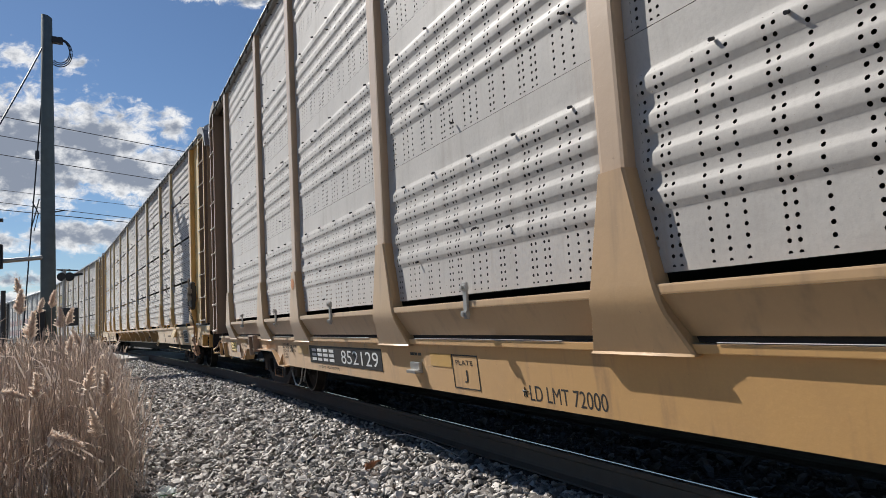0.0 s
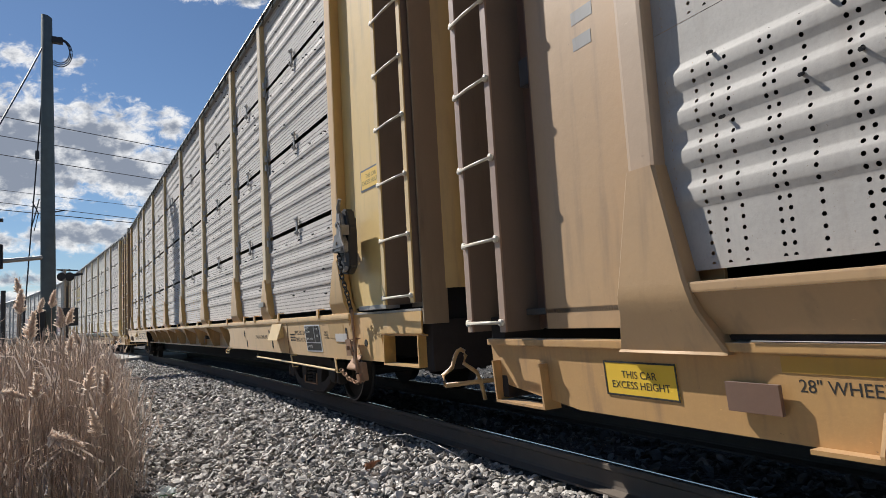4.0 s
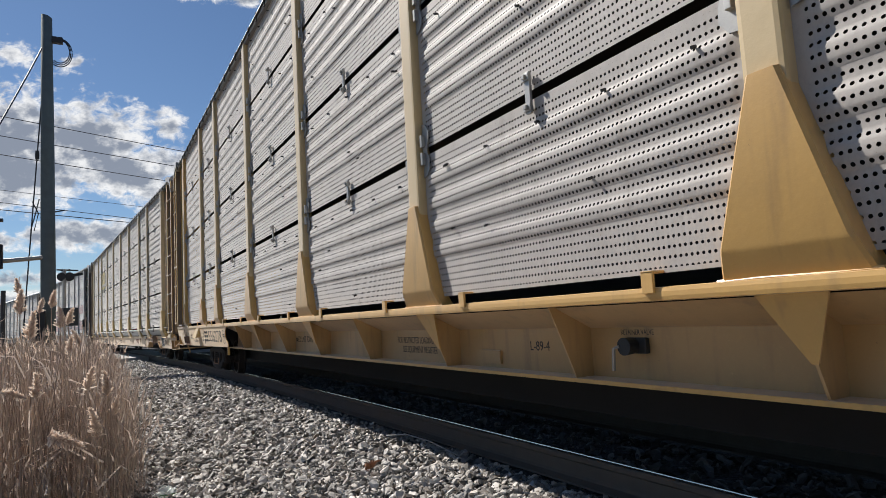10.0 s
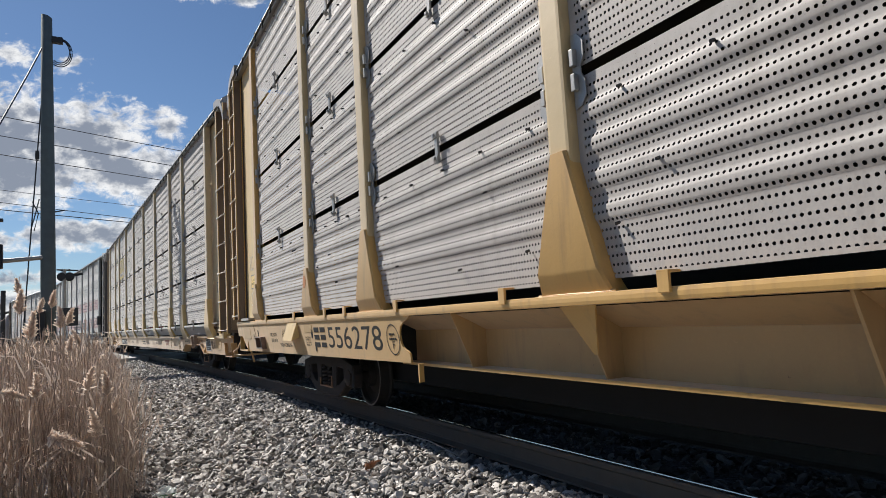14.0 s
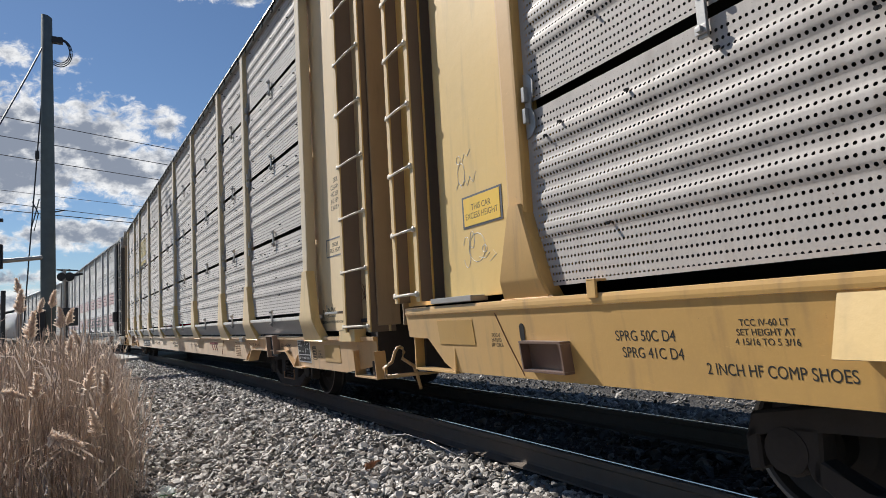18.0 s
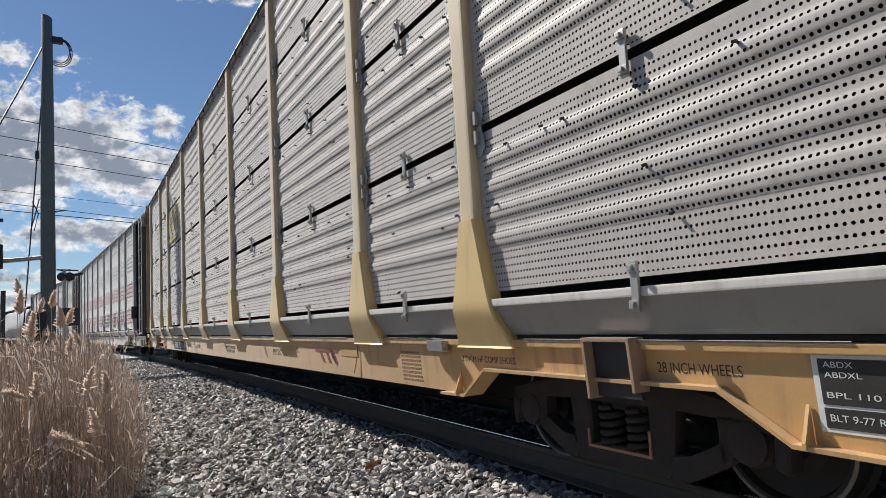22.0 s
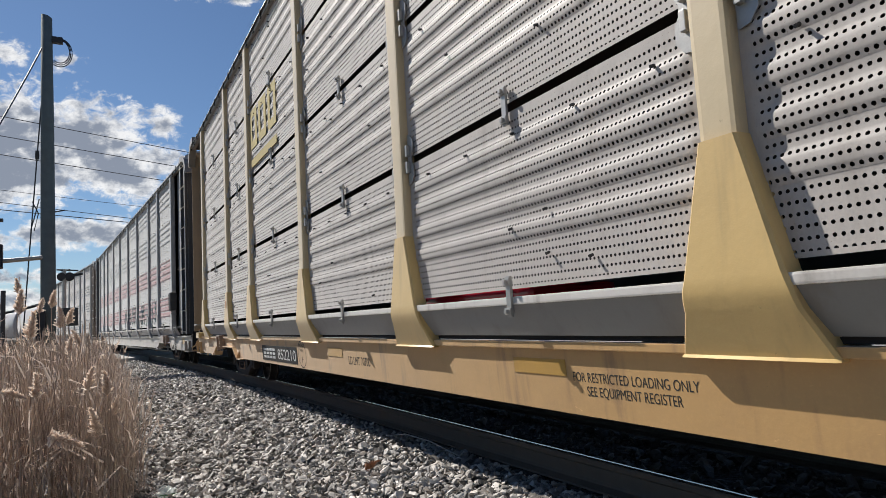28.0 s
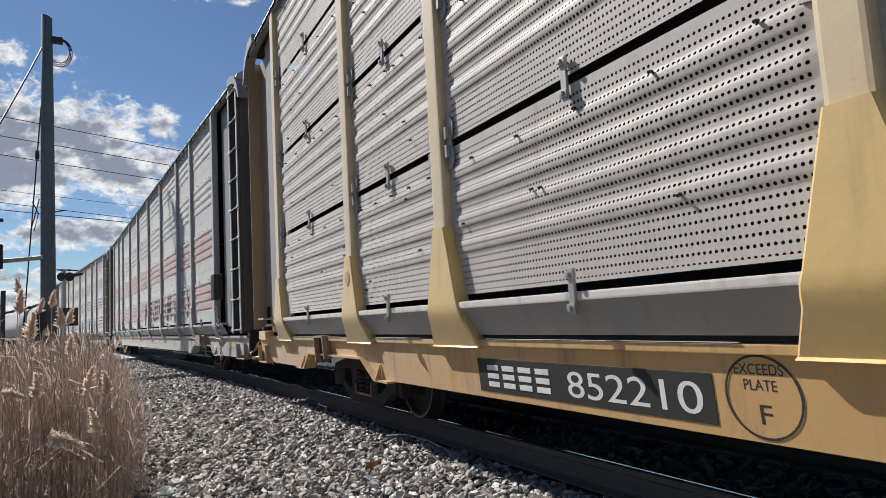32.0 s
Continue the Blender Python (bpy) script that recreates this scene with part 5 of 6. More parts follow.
# ---- clouds: a far backdrop ----
def cloud_material():
    n = Nodes("cloud")
    x, y, z = n.xyz()
    vec = n.tree.nodes.new("ShaderNodeMapping")
    vec.inputs["Scale"].default_value = (1.0, 1.5, 1.0)
    n.put(vec.inputs["Vector"], n.coord.outputs["Object"])
    warp = n.math("SUBTRACT", n.noise(0.9, 6, 0.62, vec.outputs[0]), 0.5)
    fine = n.math("SUBTRACT", n.noise(3.1, 8, 0.66, vec.outputs[0], 0.4), 0.5)
    vec2 = n.tree.nodes.new("ShaderNodeMapping")
    vec2.inputs["Scale"].default_value, vec2.inputs["Location"].default_value = (1.0, 1.5, 1.0), (0.10, 0.22, 0.0)
    n.put(vec2.inputs["Vector"], n.coord.outputs["Object"])
    relief = n.math("SUBTRACT", n.noise(1.5, 5, 0.6, vec2.outputs[0]), n.noise(1.5, 5, 0.6, vec.outputs[0]))
    total = None
    for cx, cy, rx, ry, k in CLOUDS:
        dx = n.math("DIVIDE", n.math("SUBTRACT", x, cx), rx)
        dy = n.math("DIVIDE", n.math("SUBTRACT", y, cy), ry)
        d = n.math("SQRT", n.math("ADD", n.math("MULTIPLY", dx, dx), n.math("MULTIPLY", dy, dy)))
        e = n.math("MULTIPLY", n.math("SUBTRACT", 1.0, d), k)
        total = e if total is None else n.math("MAXIMUM", total, e)
    dens = n.math("ADD", total, n.math("ADD", n.math("MULTIPLY", warp, 0.9), n.math("MULTIPLY", fine, 1.25)))
    cover = n.ramp(dens, 0.0, 0.34)
    thick = n.ramp(n.math("ADD", dens, n.math("ADD", n.math("MULTIPLY", fine, -0.7), n.math("MULTIPLY", relief, 1.5))), 0.08, 0.62)
    colour = n.mix(thick, (0.95, 0.95, 0.95), (0.27, 0.305, 0.375))
    glow = n.tree.nodes.new("ShaderNodeEmission")
    n.put(glow.inputs[0], colour)
    glow.inputs[1].default_value = CLOUD_GLOW
    clear = n.tree.nodes.new("ShaderNodeBsdfTransparent")
    blend = n.tree.nodes.new("ShaderNodeMixShader")
    n.put(blend.inputs[0], n.math("MULTIPLY", cover, 0.95))
    n.tree.links.new(clear.outputs[0], blend.inputs[1])
    n.tree.links.new(glow.outputs[0], blend.inputs[2])
    n.tree.links.new(blend.outputs[0], n.out.inputs[0])
    return n.mat


CLOUD_GLOW = 0.80
# centre and radii in hundreds of units on the backdrop, and weight
CLOUDS = (
    (-7.9, 1.72, 2.6, 1.30, 0.9), (-6.3, 1.85, 1.5, 0.95, 0.8), (-5.5, 1.35, 1.3, 0.65, 0.7), (-4.85, 2.12, 0.44, 0.32, 0.36),
    (-7.6, 3.45, 0.5, 0.26, 0.34), (-6.45, 3.25, 0.25, 0.16, 0.25), (-6.2, 0.22, 1.7, 0.34, 0.7), (-8.2, 0.1, 1.2, 0.30, 0.6), (-7.0, -0.55, 1.5, 0.16, 0.45),
    (-7.9, -0.95, 1.9, 0.25, 0.7), (-4.0, 4.5, 0.85, 0.22, 0.6), (-3.4, 4.42, 0.4, 0.22, 0.6), (-12.5, 1.5, 3.0, 1.5, 0.9), (-15.5, 3.5, 2.0, 1.0, 0.8), (3.0, 6.5, 3.0, 0.9, 0.8), (7.5, 2.5, 3.0, 1.1, 0.8), (-6.5, 7.0, 2.2, 0.8, 0.8),
)
FAR = 2000.0
UNIT = FAR / 1118.3 * 100
sky_me = mesh_from("backdrop", [(-20, -2.2, 0), (14, -2.2, 0), (14, 9, 0), (-20, 9, 0)], [(0, 1, 2, 3)], cloud_material())
clouds = thing("backdrop", "white and grey cumulus clouds in a blue sky", "sky", sky_me, kind="structure")
clouds.scale = (UNIT, UNIT, UNIT)
CLOUD_AT = CAM @ Matrix.Translation((0, 0, -FAR))
CLOUD_END = CAM @ Matrix.Translation((-0.2 * UNIT, 0.05 * UNIT, -FAR))
clouds.visible_shadow = False


# ---- what sets the cars apart: marks, brake gear, patches ----
car_a, car_b, car_c, car_d, car_e = [c[0] for c in CARS[:5]]
FLAT, SOLID = -1.4008, -1.4908


def patch(car, u0, u1, z0, z1, x, material, name="paint_patch", label=""):
    return plate(car, name, min(u0, u1), max(u0, u1), z0, z1, x, material, label, 0.003)


def outline_box(car, u0, u1, z0, z1, x, w, material, name="stencil_frame"):
    bm = bmesh.new()
    a, b = min(u0, u1), max(u0, u1)
    for q in ((a, b, z0, z0 + w), (a, b, z1 - w, z1), (a, a + w, z0 + w, z1 - w), (b - w, b, z0 + w, z1 - w)):
        box(bm, x - 0.002, x, *q)
    return part(name, finish(bm, name, M[material]), car)


def ring_mark(car, u, z, r, x, w, material="letter_black", name="stencil_ring"):
    bm = bmesh.new()
    n = 40
    vs = [[bm.verts.new((x - 0.002, u + k * math.cos(a), z + k * math.sin(a))) for a in (6.2832 * i / n for i in range(n))] for k in (r, r - w)]
    for i in range(n):
        bm.faces.new((vs[0][i], vs[0][(i + 1) % n], vs[1][(i + 1) % n], vs[1][i]))
    return part(name, finish(bm, name, M[material]), car)


def spot(car, u, z, r, x, material, label):
    """A sprayed spot of paint with an uneven edge."""
    bm = bmesh.new()
    rng = random.Random(int(abs(u) * 100))
    w = [1 + rng.uniform(-0.10, 0.10) for _ in range(26)]
    pts = [(x, u + r * w[k] * math.cos(6.2832 * k / 26), z + 1.15 * r * w[k] * math.sin(6.2832 * k / 26)) for k in range(26)]
    slab(bm, pts, (-0.0012, 0, 0))
    return part("paint_spot", finish(bm, "paint_spot", M[material]), car, label)


def scrawl(car, paths, x, r, material="chalk", name="chalk_drawing"):
    """Chalk lines drawn on a panel: lists of (u, z)."""
    bm = bmesh.new()
    for p in paths:
        tube(bm, [(x, u, z) for u, z in p], r, 4)
    return part(name, finish(bm, name, M[material]), car, "chalk scrawl")


def loop(u, z, ru, rz, a0=0.0, a1=6.3, n=18):
    return [(u + ru * math.cos(a0 + (a1 - a0) * i / n), z + rz * math.sin(a0 + (a1 - a0) * i / n)) for i in range(n + 1)]


def marks(car, u0, u1, z, height, count, x, material):
    """An owner's mark: plain bars of its letters' size, three to a letter."""
    step = (u1 - u0) / count
    for i in range(count):
        a, b = sorted((u0 + step * (i + 0.1), u0 + step * (i + 0.84)))
        for k in (0.0, 0.38, 0.76):
            patch(car, a, b, z + height * k, z + height * (k + 0.24), x, material, "mark_bar")


def emblem(car, u0, u1, z, height, x, material):
    """An owner's emblem: one long bar with slanting bars below it."""
    d = u1 - u0
    bm = bmesh.new()
    slab(bm, [(x, u0, z + height), (x, u1, z + height), (x, u1 + 0.02, z + height * 0.76), (x, u0 + 0.02, z + height * 0.76)], (-0.003, 0, 0))
    part("emblem_bar", finish(bm, "emblem_bar", M[material]), car, "dark red emblem bar")
    for k in (0.18, 0.45, 0.72):
        bm = bmesh.new()
        a = u0 + d * k
        slab(bm, [(x, a, z + height * 0.73), (x, a + d * 0.1, z + height * 0.73), (x, a + d * 0.22, z), (x, a + d * 0.12, z)], (-0.003, 0, 0))
        part("emblem_bar", finish(bm, "emblem_bar", M[material]), car)


def dataplate(car, u0, u1, z0, z1, x, built):
    """A consolidated stencil: black fields in a white border."""
    patch(car, u0, u1, z0, z1, x, "letter_white", "stencil_plate", "black and white data stencil")
    d, h = u1 - u0, z1 - z0
    for a, b, c, e in ((0.05, 0.60, 0.36, 0.95), (0.64, 0.95, 0.36, 0.95), (0.05, 0.95, 0.06, 0.32)):
        patch(car, u0 + d * a, u0 + d * b, z0 + h * c, z0 + h * e, x - 0.003, "letter_black", "stencil_field")
    for j, w in enumerate(("ABDX", "ABDXL", "", "BPL 110")):
        if w:
            lettering(car, w, u0 + d * 0.09, u0 + d * (0.09 + 0.055 * len(w)), z0 + h * (0.84 - 0.13 * j), h * 0.075, x - 0.0068, "letter_white")
    lettering(car, "LU8", u0 + d * 0.73, u0 + d * 0.88, z0 + h * 0.80, h * 0.075, x - 0.0068, "letter_white")
    lettering(car, "NO", u0 + d * 0.76, u0 + d * 0.86, z0 + h * 0.56, h * 0.075, x - 0.0068, "letter_white")
    lettering(car, built, u0 + d * 0.09, u0 + d * (0.09 + 0.04 * len(built)), z0 + h * 0.15, h * 0.09, x - 0.0068, "letter_white")


# car A: tan flat car
plate(car_a, "number_board", 5.02, 7.22, 0.545, 0.745, FLAT, "letter_black", "black board with white number", 0.003)
marks(car_a, 7.14, 6.30, 0.575, 0.135, 4, FLAT - 0.003, "letter_white")
lettering(car_a, "852129", 6.10, 5.10, 0.575, 0.135, FLAT - 0.004, "letter_white", "number")
outline_box(car_a, 3.73, 3.38, 0.50, 0.735, FLAT, 0.008, "letter_black")
lettering(car_a, "PLATE", 3.68, 3.45, 0.665, 0.032, FLAT - 0.001)
lettering(car_a, "J", 3.58, 3.53, 0.545, 0.085, FLAT - 0.001)
lettering(car_a, "LD LMT 72000", 2.83, 2.18, 0.49, 0.09, FLAT)
scrawl(car_a, [loop(2.875, 0.535, 0.024, 0.028, 0.3, 12.9, 5)], FLAT, 0.006, "letter_black", "star")
patch(car_a, 4.06, 3.74, 0.64, 0.735, FLAT, "orange", label="orange paint patch")
bm = bmesh.new()
box(bm, -1.47, -1.40, 4.22, 4.38, 0.575, 0.60, 0.006)
box(bm, -1.43, -1.40, 4.22, 4.38, 0.60, 0.66, 0.006)
part("card_holder", finish(bm, "card_holder", M["galv"]), car_a, "bent metal card holder")
bars(car_a, 4.30, 0.71, FLAT, 0.22, 1, 0.03)
patch(car_a, 12.36, 11.88, 0.56, 0.735, FLAT, "safety", "warning_sticker", "yellow sticker with black border")
outline_box(car_a, 12.36, 11.88, 0.56, 0.735, FLAT - 0.003, 0.009, "letter_black")
lettering(car_a, "THIS CAR\nEXCESS HEIGHT", 12.31, 11.93, 0.60, 0.036, FLAT - 0.004)
lettering(car_a, "28\" WHEELS", 11.30, 10.94, 0.655, 0.05, FLAT)
lettering(car_a, "SPECIAL NO. 24", 10.77, 10.21, 0.750, 0.042, FLAT)
lettering(car_a, "BRAKE BEAM REQUIRED", 10.90, 10.16, 0.685, 0.048, FLAT)
bars(car_a, 10.45, 0.645, FLAT, 0.55, 1, 0.028)
patch(car_a, 11.36, 10.92, 0.725, 0.79, FLAT, "orange")
for j, (words, a, b) in enumerate((("5'-3\" WHEEL BASE", 8.49, 8.15), ("SWING MOTION TRUCKS", 8.49, 7.98), ("SPRG 5 OC D5 3 IC D5", 8.47, 8.00), ("2 OC 51741-1", 8.46, 8.25), ("2 IC 51741-2", 8.45, 8.24))):
    lettering(car_a, words, a, b, 0.726 - j * 0.0435, 0.032, FLAT)
lettering(car_a, "RACK CERTIFIED", 8.08, 7.80, 0.698, 0.036, FLAT)
lettering(car_a, "THCG07-20", 8.06, 7.85, 0.648, 0.032, FLAT)
patch(car_a, 7.74, 7.30, 0.635, 0.735, FLAT, "orange", label="orange paint patch")
lettering(car_a, "B1 QUICK VALVE NOT REQ", 6.90, 6.20, 0.492, 0.032, FLAT)
for e in (-1, 1):
    hose = [(-1.2, e * 8.75, 0.36), (-1.2, e * 8.69, 0.27), (-1.2, e * 8.58, 0.19), (-1.2, e * 8.48, 0.165), (-1.2, e * 8.38, 0.19), (-1.2, e * 8.30, 0.26), (-1.2, e * 8.21, 0.42), (-1.1, e * 8.18, 0.55)]
    part("air_hose", tube_mesh("air_hose", M["galv"], hose, 0.011, 6), car_a, "grey hanging air hose")
    part("air_hose", tube_mesh("air_hose", M["galv"], [(-1.2, e * 8.18, 0.24), (-1.2, e * 8.12, 0.32), (-1.2, e * 8.07, 0.42), (-1.1, e * 8.06, 0.55)], 0.009, 6), car_a)
plate(car_a, "card_board", 11.36, 11.60, 0.56, 0.68, -1.42, "brown", "dark board with torn papers", 0.02)
bars(car_a, 12.33, 2.60, SIDE + 0.0845, 0.22, 2, 0.10, "grey_steel")

# car B: yellow, with open sills
dataplate(car_b, -10.53, -11.06, 0.67, 0.985, SOLID, "BLT 5-76")
patch(car_b, -11.35, -11.78, 0.83, 0.985, SOLID, "orange", label="orange paint patch")
patch(car_b, -11.52, -11.84, 0.795, 0.88, SOLID - 0.003, "pale_lip", label="weathered grey tape strip")
lettering(car_b, "SPRG 50C D4", -10.13, -10.52, 0.87, 0.05, SOLID)
lettering(car_b, "SPRG 41C D4", -10.16, -10.55, 0.785, 0.05, SOLID)
bars(car_b, -10.03, 0.865, SOLID, 0.20, 3, 0.024)
lettering(car_b, "2 INCH HF COMP SHOES", -8.21, -8.85, 0.815, 0.05, SOLID)
lettering(car_b, "28 INCH WHEELS", -8.92, -9.34, 0.795, 0.048, SOLID)
EOC = "EOC-9\nM-921D\n60\" CPLR"
lettering(car_b, EOC, -11.17, -11.31, 0.82, 0.022, SOLID)


def flap(u):
    """A folded card board that stands out from the sill."""
    bm = bmesh.new()
    slab(bm, [(-1.50, u - 0.22, 1.015), (-1.50, u + 0.22, 1.015), (-1.60, u + 0.22, 0.80), (-1.60, u - 0.22, 0.80)], (-0.008, 0, 0.003))
    slab(bm, [(-1.50, u - 0.22, 1.0), (-1.50, u - 0.22, 0.84), (-1.59, u - 0.22, 0.81)], (0, 0.008, 0))
    slab(bm, [(-1.50, u + 0.22, 1.0), (-1.50, u + 0.22, 0.84), (-1.59, u + 0.22, 0.81)], (0, -0.008, 0))
    ob = part("placard_board", finish(bm, "placard_board", M["cream"]), car_b, "pale folded placard board")
    return ob


flap(-9.47)
flap(9.67)


def slot(car, u, z, x, tilt=-0.06):
    """A dark oblong laid on the sill plate for the shaded hollow of a cut."""
    bm = bmesh.new()
    pts = [(u + 0.024 * math.cos(a), 0.030 * (1 if 0 < a < 3.1416 else -1) + 0.026 * math.sin(a)) for a in np.linspace(0.01, 6.27, 20)]
    slab(bm, [(x, p + tilt * q, z + q) for p, q in pts], (-0.003, 0, 0))
    return part("slot", finish(bm, "slot", M["dark"]), car)


for u in (-8.98, 8.93, -7.55, -11.84, 11.79):
    slot(car_b, u, 0.885, SOLID)
    slot(car_b, u - 0.09, 0.735, SOLID)
lettering(car_b, "556278", 8.35, 6.86, 0.735, 0.22, SOLID, "letter_black", "number")
marks(car_b, 8.86, 8.40, 0.735, 0.22, 2, SOLID, "letter_black")
ring_mark(car_b, 6.62, 0.835, 0.13, SOLID, 0.010)
bars(car_b, 6.62, 0.87, SOLID - 0.002, 0.14, 2, 0.025)
lettering(car_b, "F", 6.64, 6.60, 0.76, 0.06, SOLID - 0.002)
patch(car_b, 9.22, 8.90, 0.90, 0.99, SOLID, "orange")
lettering(car_b, "EOC CERTIFIED\nNRM-WR 5-11\nCAR CERTIFIED\nNRM-WR 5-11", 9.22, 9.0, 0.742, 0.02, SOLID)
patch(car_b, 12.88, 12.36, 0.80, 0.975, SOLID, "orange", label="orange paint patch")
lettering(car_b, EOC, 12.16, 12.02, 0.795, 0.022, SOLID)
for a, b in ((12.06, 11.84), (-9.86, -9.80)):
    part("weld_seam", tube_mesh("weld_seam", M["rust"], [(SOLID - 0.001, a, 1.01), (SOLID - 0.001, (a + b) / 2 + 0.01, 0.82), (SOLID - 0.001, b, 0.625)], 0.004, 5), car_b, "rusty weld seam")
lettering(car_b, "SPRG 50C D4", 11.00, 10.63, 0.845, 0.05, SOLID)
lettering(car_b, "SPRG 41C D4", 10.97, 10.60, 0.765, 0.05, SOLID)
lettering(car_b, "TCC IV-60 LT\nSET HEIGHT AT\n4 15/16 TO 5 3/16", 10.33, 10.06, 0.835, 0.026, SOLID)
lettering(car_b, "2 INCH HF COMP SHOES", 10.49, 9.88, 0.71, 0.048, SOLID)
bm = bmesh.new()
for q in ((11.36, 11.75, 0.66, 0.675), (11.36, 11.75, 0.825, 0.84), (11.36, 11.375, 0.675, 0.825), (11.735, 11.75, 0.675, 0.825)):
    box(bm, -1.56, -1.49, *q, 0.003)
box(bm, -1.50, -1.494, 11.375, 11.735, 0.675, 0.825)
part("reader_box", finish(bm, "reader_box", M["brown"]), car_b, "open steel box on the sill")
lettering(car_b, "LD LMT 70000", 2.77, 2.14, 0.765, 0.075, -1.1908)
scrawl(car_b, [loop(2.83, 0.80, 0.028, 0.03, 0.3, 12.9, 5)], -1.1908, 0.006, "letter_black", "star")
lettering(car_b, "FOR RESTRICTED LOADING ONLY\nSEE EQUIPMENT REGISTER", -0.37, -1.21, 0.70, 0.058, -1.1908)
lettering(car_b, "L-89-4", -2.34, -2.53, 0.765, 0.058, -1.1908)
lettering(car_b, "RETAINER VALVE", -3.13, -3.35, 0.863, 0.026, -1.1908)
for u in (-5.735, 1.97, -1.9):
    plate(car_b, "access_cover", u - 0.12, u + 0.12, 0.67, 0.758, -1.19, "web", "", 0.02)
bm = bmesh.new()
disc(bm, (-1.24, -3.24, 0.81), "Y", 0.045, 0.035, 0.10, 14)
box(bm, -1.22, -1.19, -3.32, -3.18, 0.77, 0.85, 0.01)
valve = part("retainer_valve", finish(bm, "retainer_valve", M["black_steel"]), car_b, "small dark valve with a steel lever")
part("valve_handle", tube_mesh("valve_handle", M["galv"], [(-1.29, -3.21, 0.81), (-1.30, -3.18, 0.80), (-1.30, -3.17, 0.69)], 0.009, 6), valve)
bm = bmesh.new()
tube(bm, rounded([(-1.40, -6.13, 0.67), (-1.46, -6.13, 0.60), (-1.465, -6.135, 0.565), (-1.465, -6.16, 0.555), (-1.465, -6.33, 0.555), (-1.465, -6.355, 0.57), (-1.46, -6.36, 0.60), (-1.40, -6.36, 0.67)], 3), 0.008, 6)
tube(bm, [(-1.455, -6.13, 0.603), (-1.455, -6.36, 0.603)], 0.008, 6)
part("side_step", finish(bm, "side_step", M["cream"], True), car_b, "small yellow side step")
part("hanging_bracket", box_mesh("hanging_bracket", M["yellow"], (-1.50, -1.46, 6.08, 6.10, 0.52, 0.66), bevel=0.003), car_b)
plate(car_b, "warning_plate", -9.0, -8.74, 1.265, 1.335, SIDE - 0.095, "galv", "riveted metal tag", 0.02)
# end panels of car B
X_PANEL = SIDE + 0.0345
patch(car_b, 12.53, 12.01, 1.615, 1.845, X_PANEL, "slate", "sign_border")
patch(car_b, 12.505, 12.035, 1.63, 1.83, X_PANEL - 0.003, "safety", "height_sign", "bright yellow warning sign")
lettering(car_b, "THIS CAR\nEXCESS HEIGHT", 12.48, 12.06, 1.675, 0.042, X_PANEL - 0.006)
patch(car_b, -12.22, -12.72, 2.28, 2.50, X_PANEL, "slate", "sign_border")
patch(car_b, -12.24, -12.70, 2.30, 2.48, X_PANEL - 0.003, "safety", "height_sign", "faded yellow warning sign")
lettering(car_b, "THIS CAR\nEXCESS HEIGHT", -12.27, -12.67, 2.34, 0.042, X_PANEL - 0.006)
scrawl(car_b, [loop(12.52, 2.02, 0.05, 0.08), loop(12.55, 2.13, 0.03, 0.03), [(12.50, 2.10), (12.46, 2.16), (12.42, 2.13), (12.38, 2.17)], [(12.60, 1.92), (12.56, 1.97), (12.52, 1.92)], [(12.5, 1.93), (12.47, 1.97), (12.44, 1.92), (12.40, 1.98), (12.36, 1.93), (12.32, 2.0)]], X_PANEL, 0.0024)
scrawl(car_b, [loop(12.36, 1.47, 0.11, 0.10), loop(12.42, 1.53, 0.03, 0.06), loop(12.50, 1.45, 0.05, 0.11, 0.5, 5.8), loop(12.26, 1.45, 0.03, 0.025), [(12.34, 1.40), (12.26, 1.385), (12.20, 1.42)], [(12.2, 1.36), (12.12, 1.40), (12.16, 1.43)]], X_PANEL, 0.0024)
spot(car_b, 8.97, 1.49, 0.062, SIDE - 0.092, "faded_red", "orange paint spot")

# hand brake of car B
brake = part("hand_brake", box_mesh("backing_plate", M["black_steel"], (-1.52, -1.49, -12.25, -11.94, 1.66, 2.02), bevel=0.006), car_b, "dark cast hand brake with chain")
bm = bmesh.new()
out = [(-12.00, 1.60), (-12.06, 1.86), (-12.17, 2.12), (-12.275, 2.10), (-12.335, 1.92), (-12.325, 1.70), (-12.32, 1.53), (-12.23, 1.46), (-12.045, 1.485)]
slab(bm, [(-1.52, u, z) for u, z in out], (-0.09, 0, 0))
bmesh.ops.bevel(bm, geom=bm.edges[:], offset=0.014, segments=2, affect="EDGES")
part("housing", finish(bm, "housing", M["black_steel"]), brake)
bm = bmesh.new()
slab(bm, [(-1.61, u, z) for u, z in ((-12.14, 2.09), (-12.23, 2.07), (-12.25, 1.97), (-12.245, 1.86), (-12.13, 1.86))], (-0.05, 0, 0))
slab(bm, [(-1.61, u, z) for u, z in ((-12.125, 1.865), (-12.25, 1.865), (-12.325, 1.765), (-12.32, 1.67), (-12.06, 1.685), (-12.085, 1.775))], (-0.07, 0, 0))
bmesh.ops.bevel(bm, geom=bm.edges[:], offset=0.010, segments=2, affect="EDGES")
disc(bm, (-1.665, -12.185, 1.955), "Y", 0.034, 0.028, 0.02, 16)
disc(bm, (-1.672, -12.185, 1.955), "Y", 0.016, 0.012, 0.03, 10)
box(bm, -1.690, -1.678, -12.305, -12.085, 1.690, 1.698, 0.002)
box(bm, -1.690, -1.678, -12.305, -12.085, 1.722, 1.730, 0.002)
box(bm, -1.690, -1.678, -12.305, -12.297, 1.698, 1.722, 0.002)
box(bm, -1.690, -1.678, -12.093, -12.085, 1.698, 1.722, 0.002)
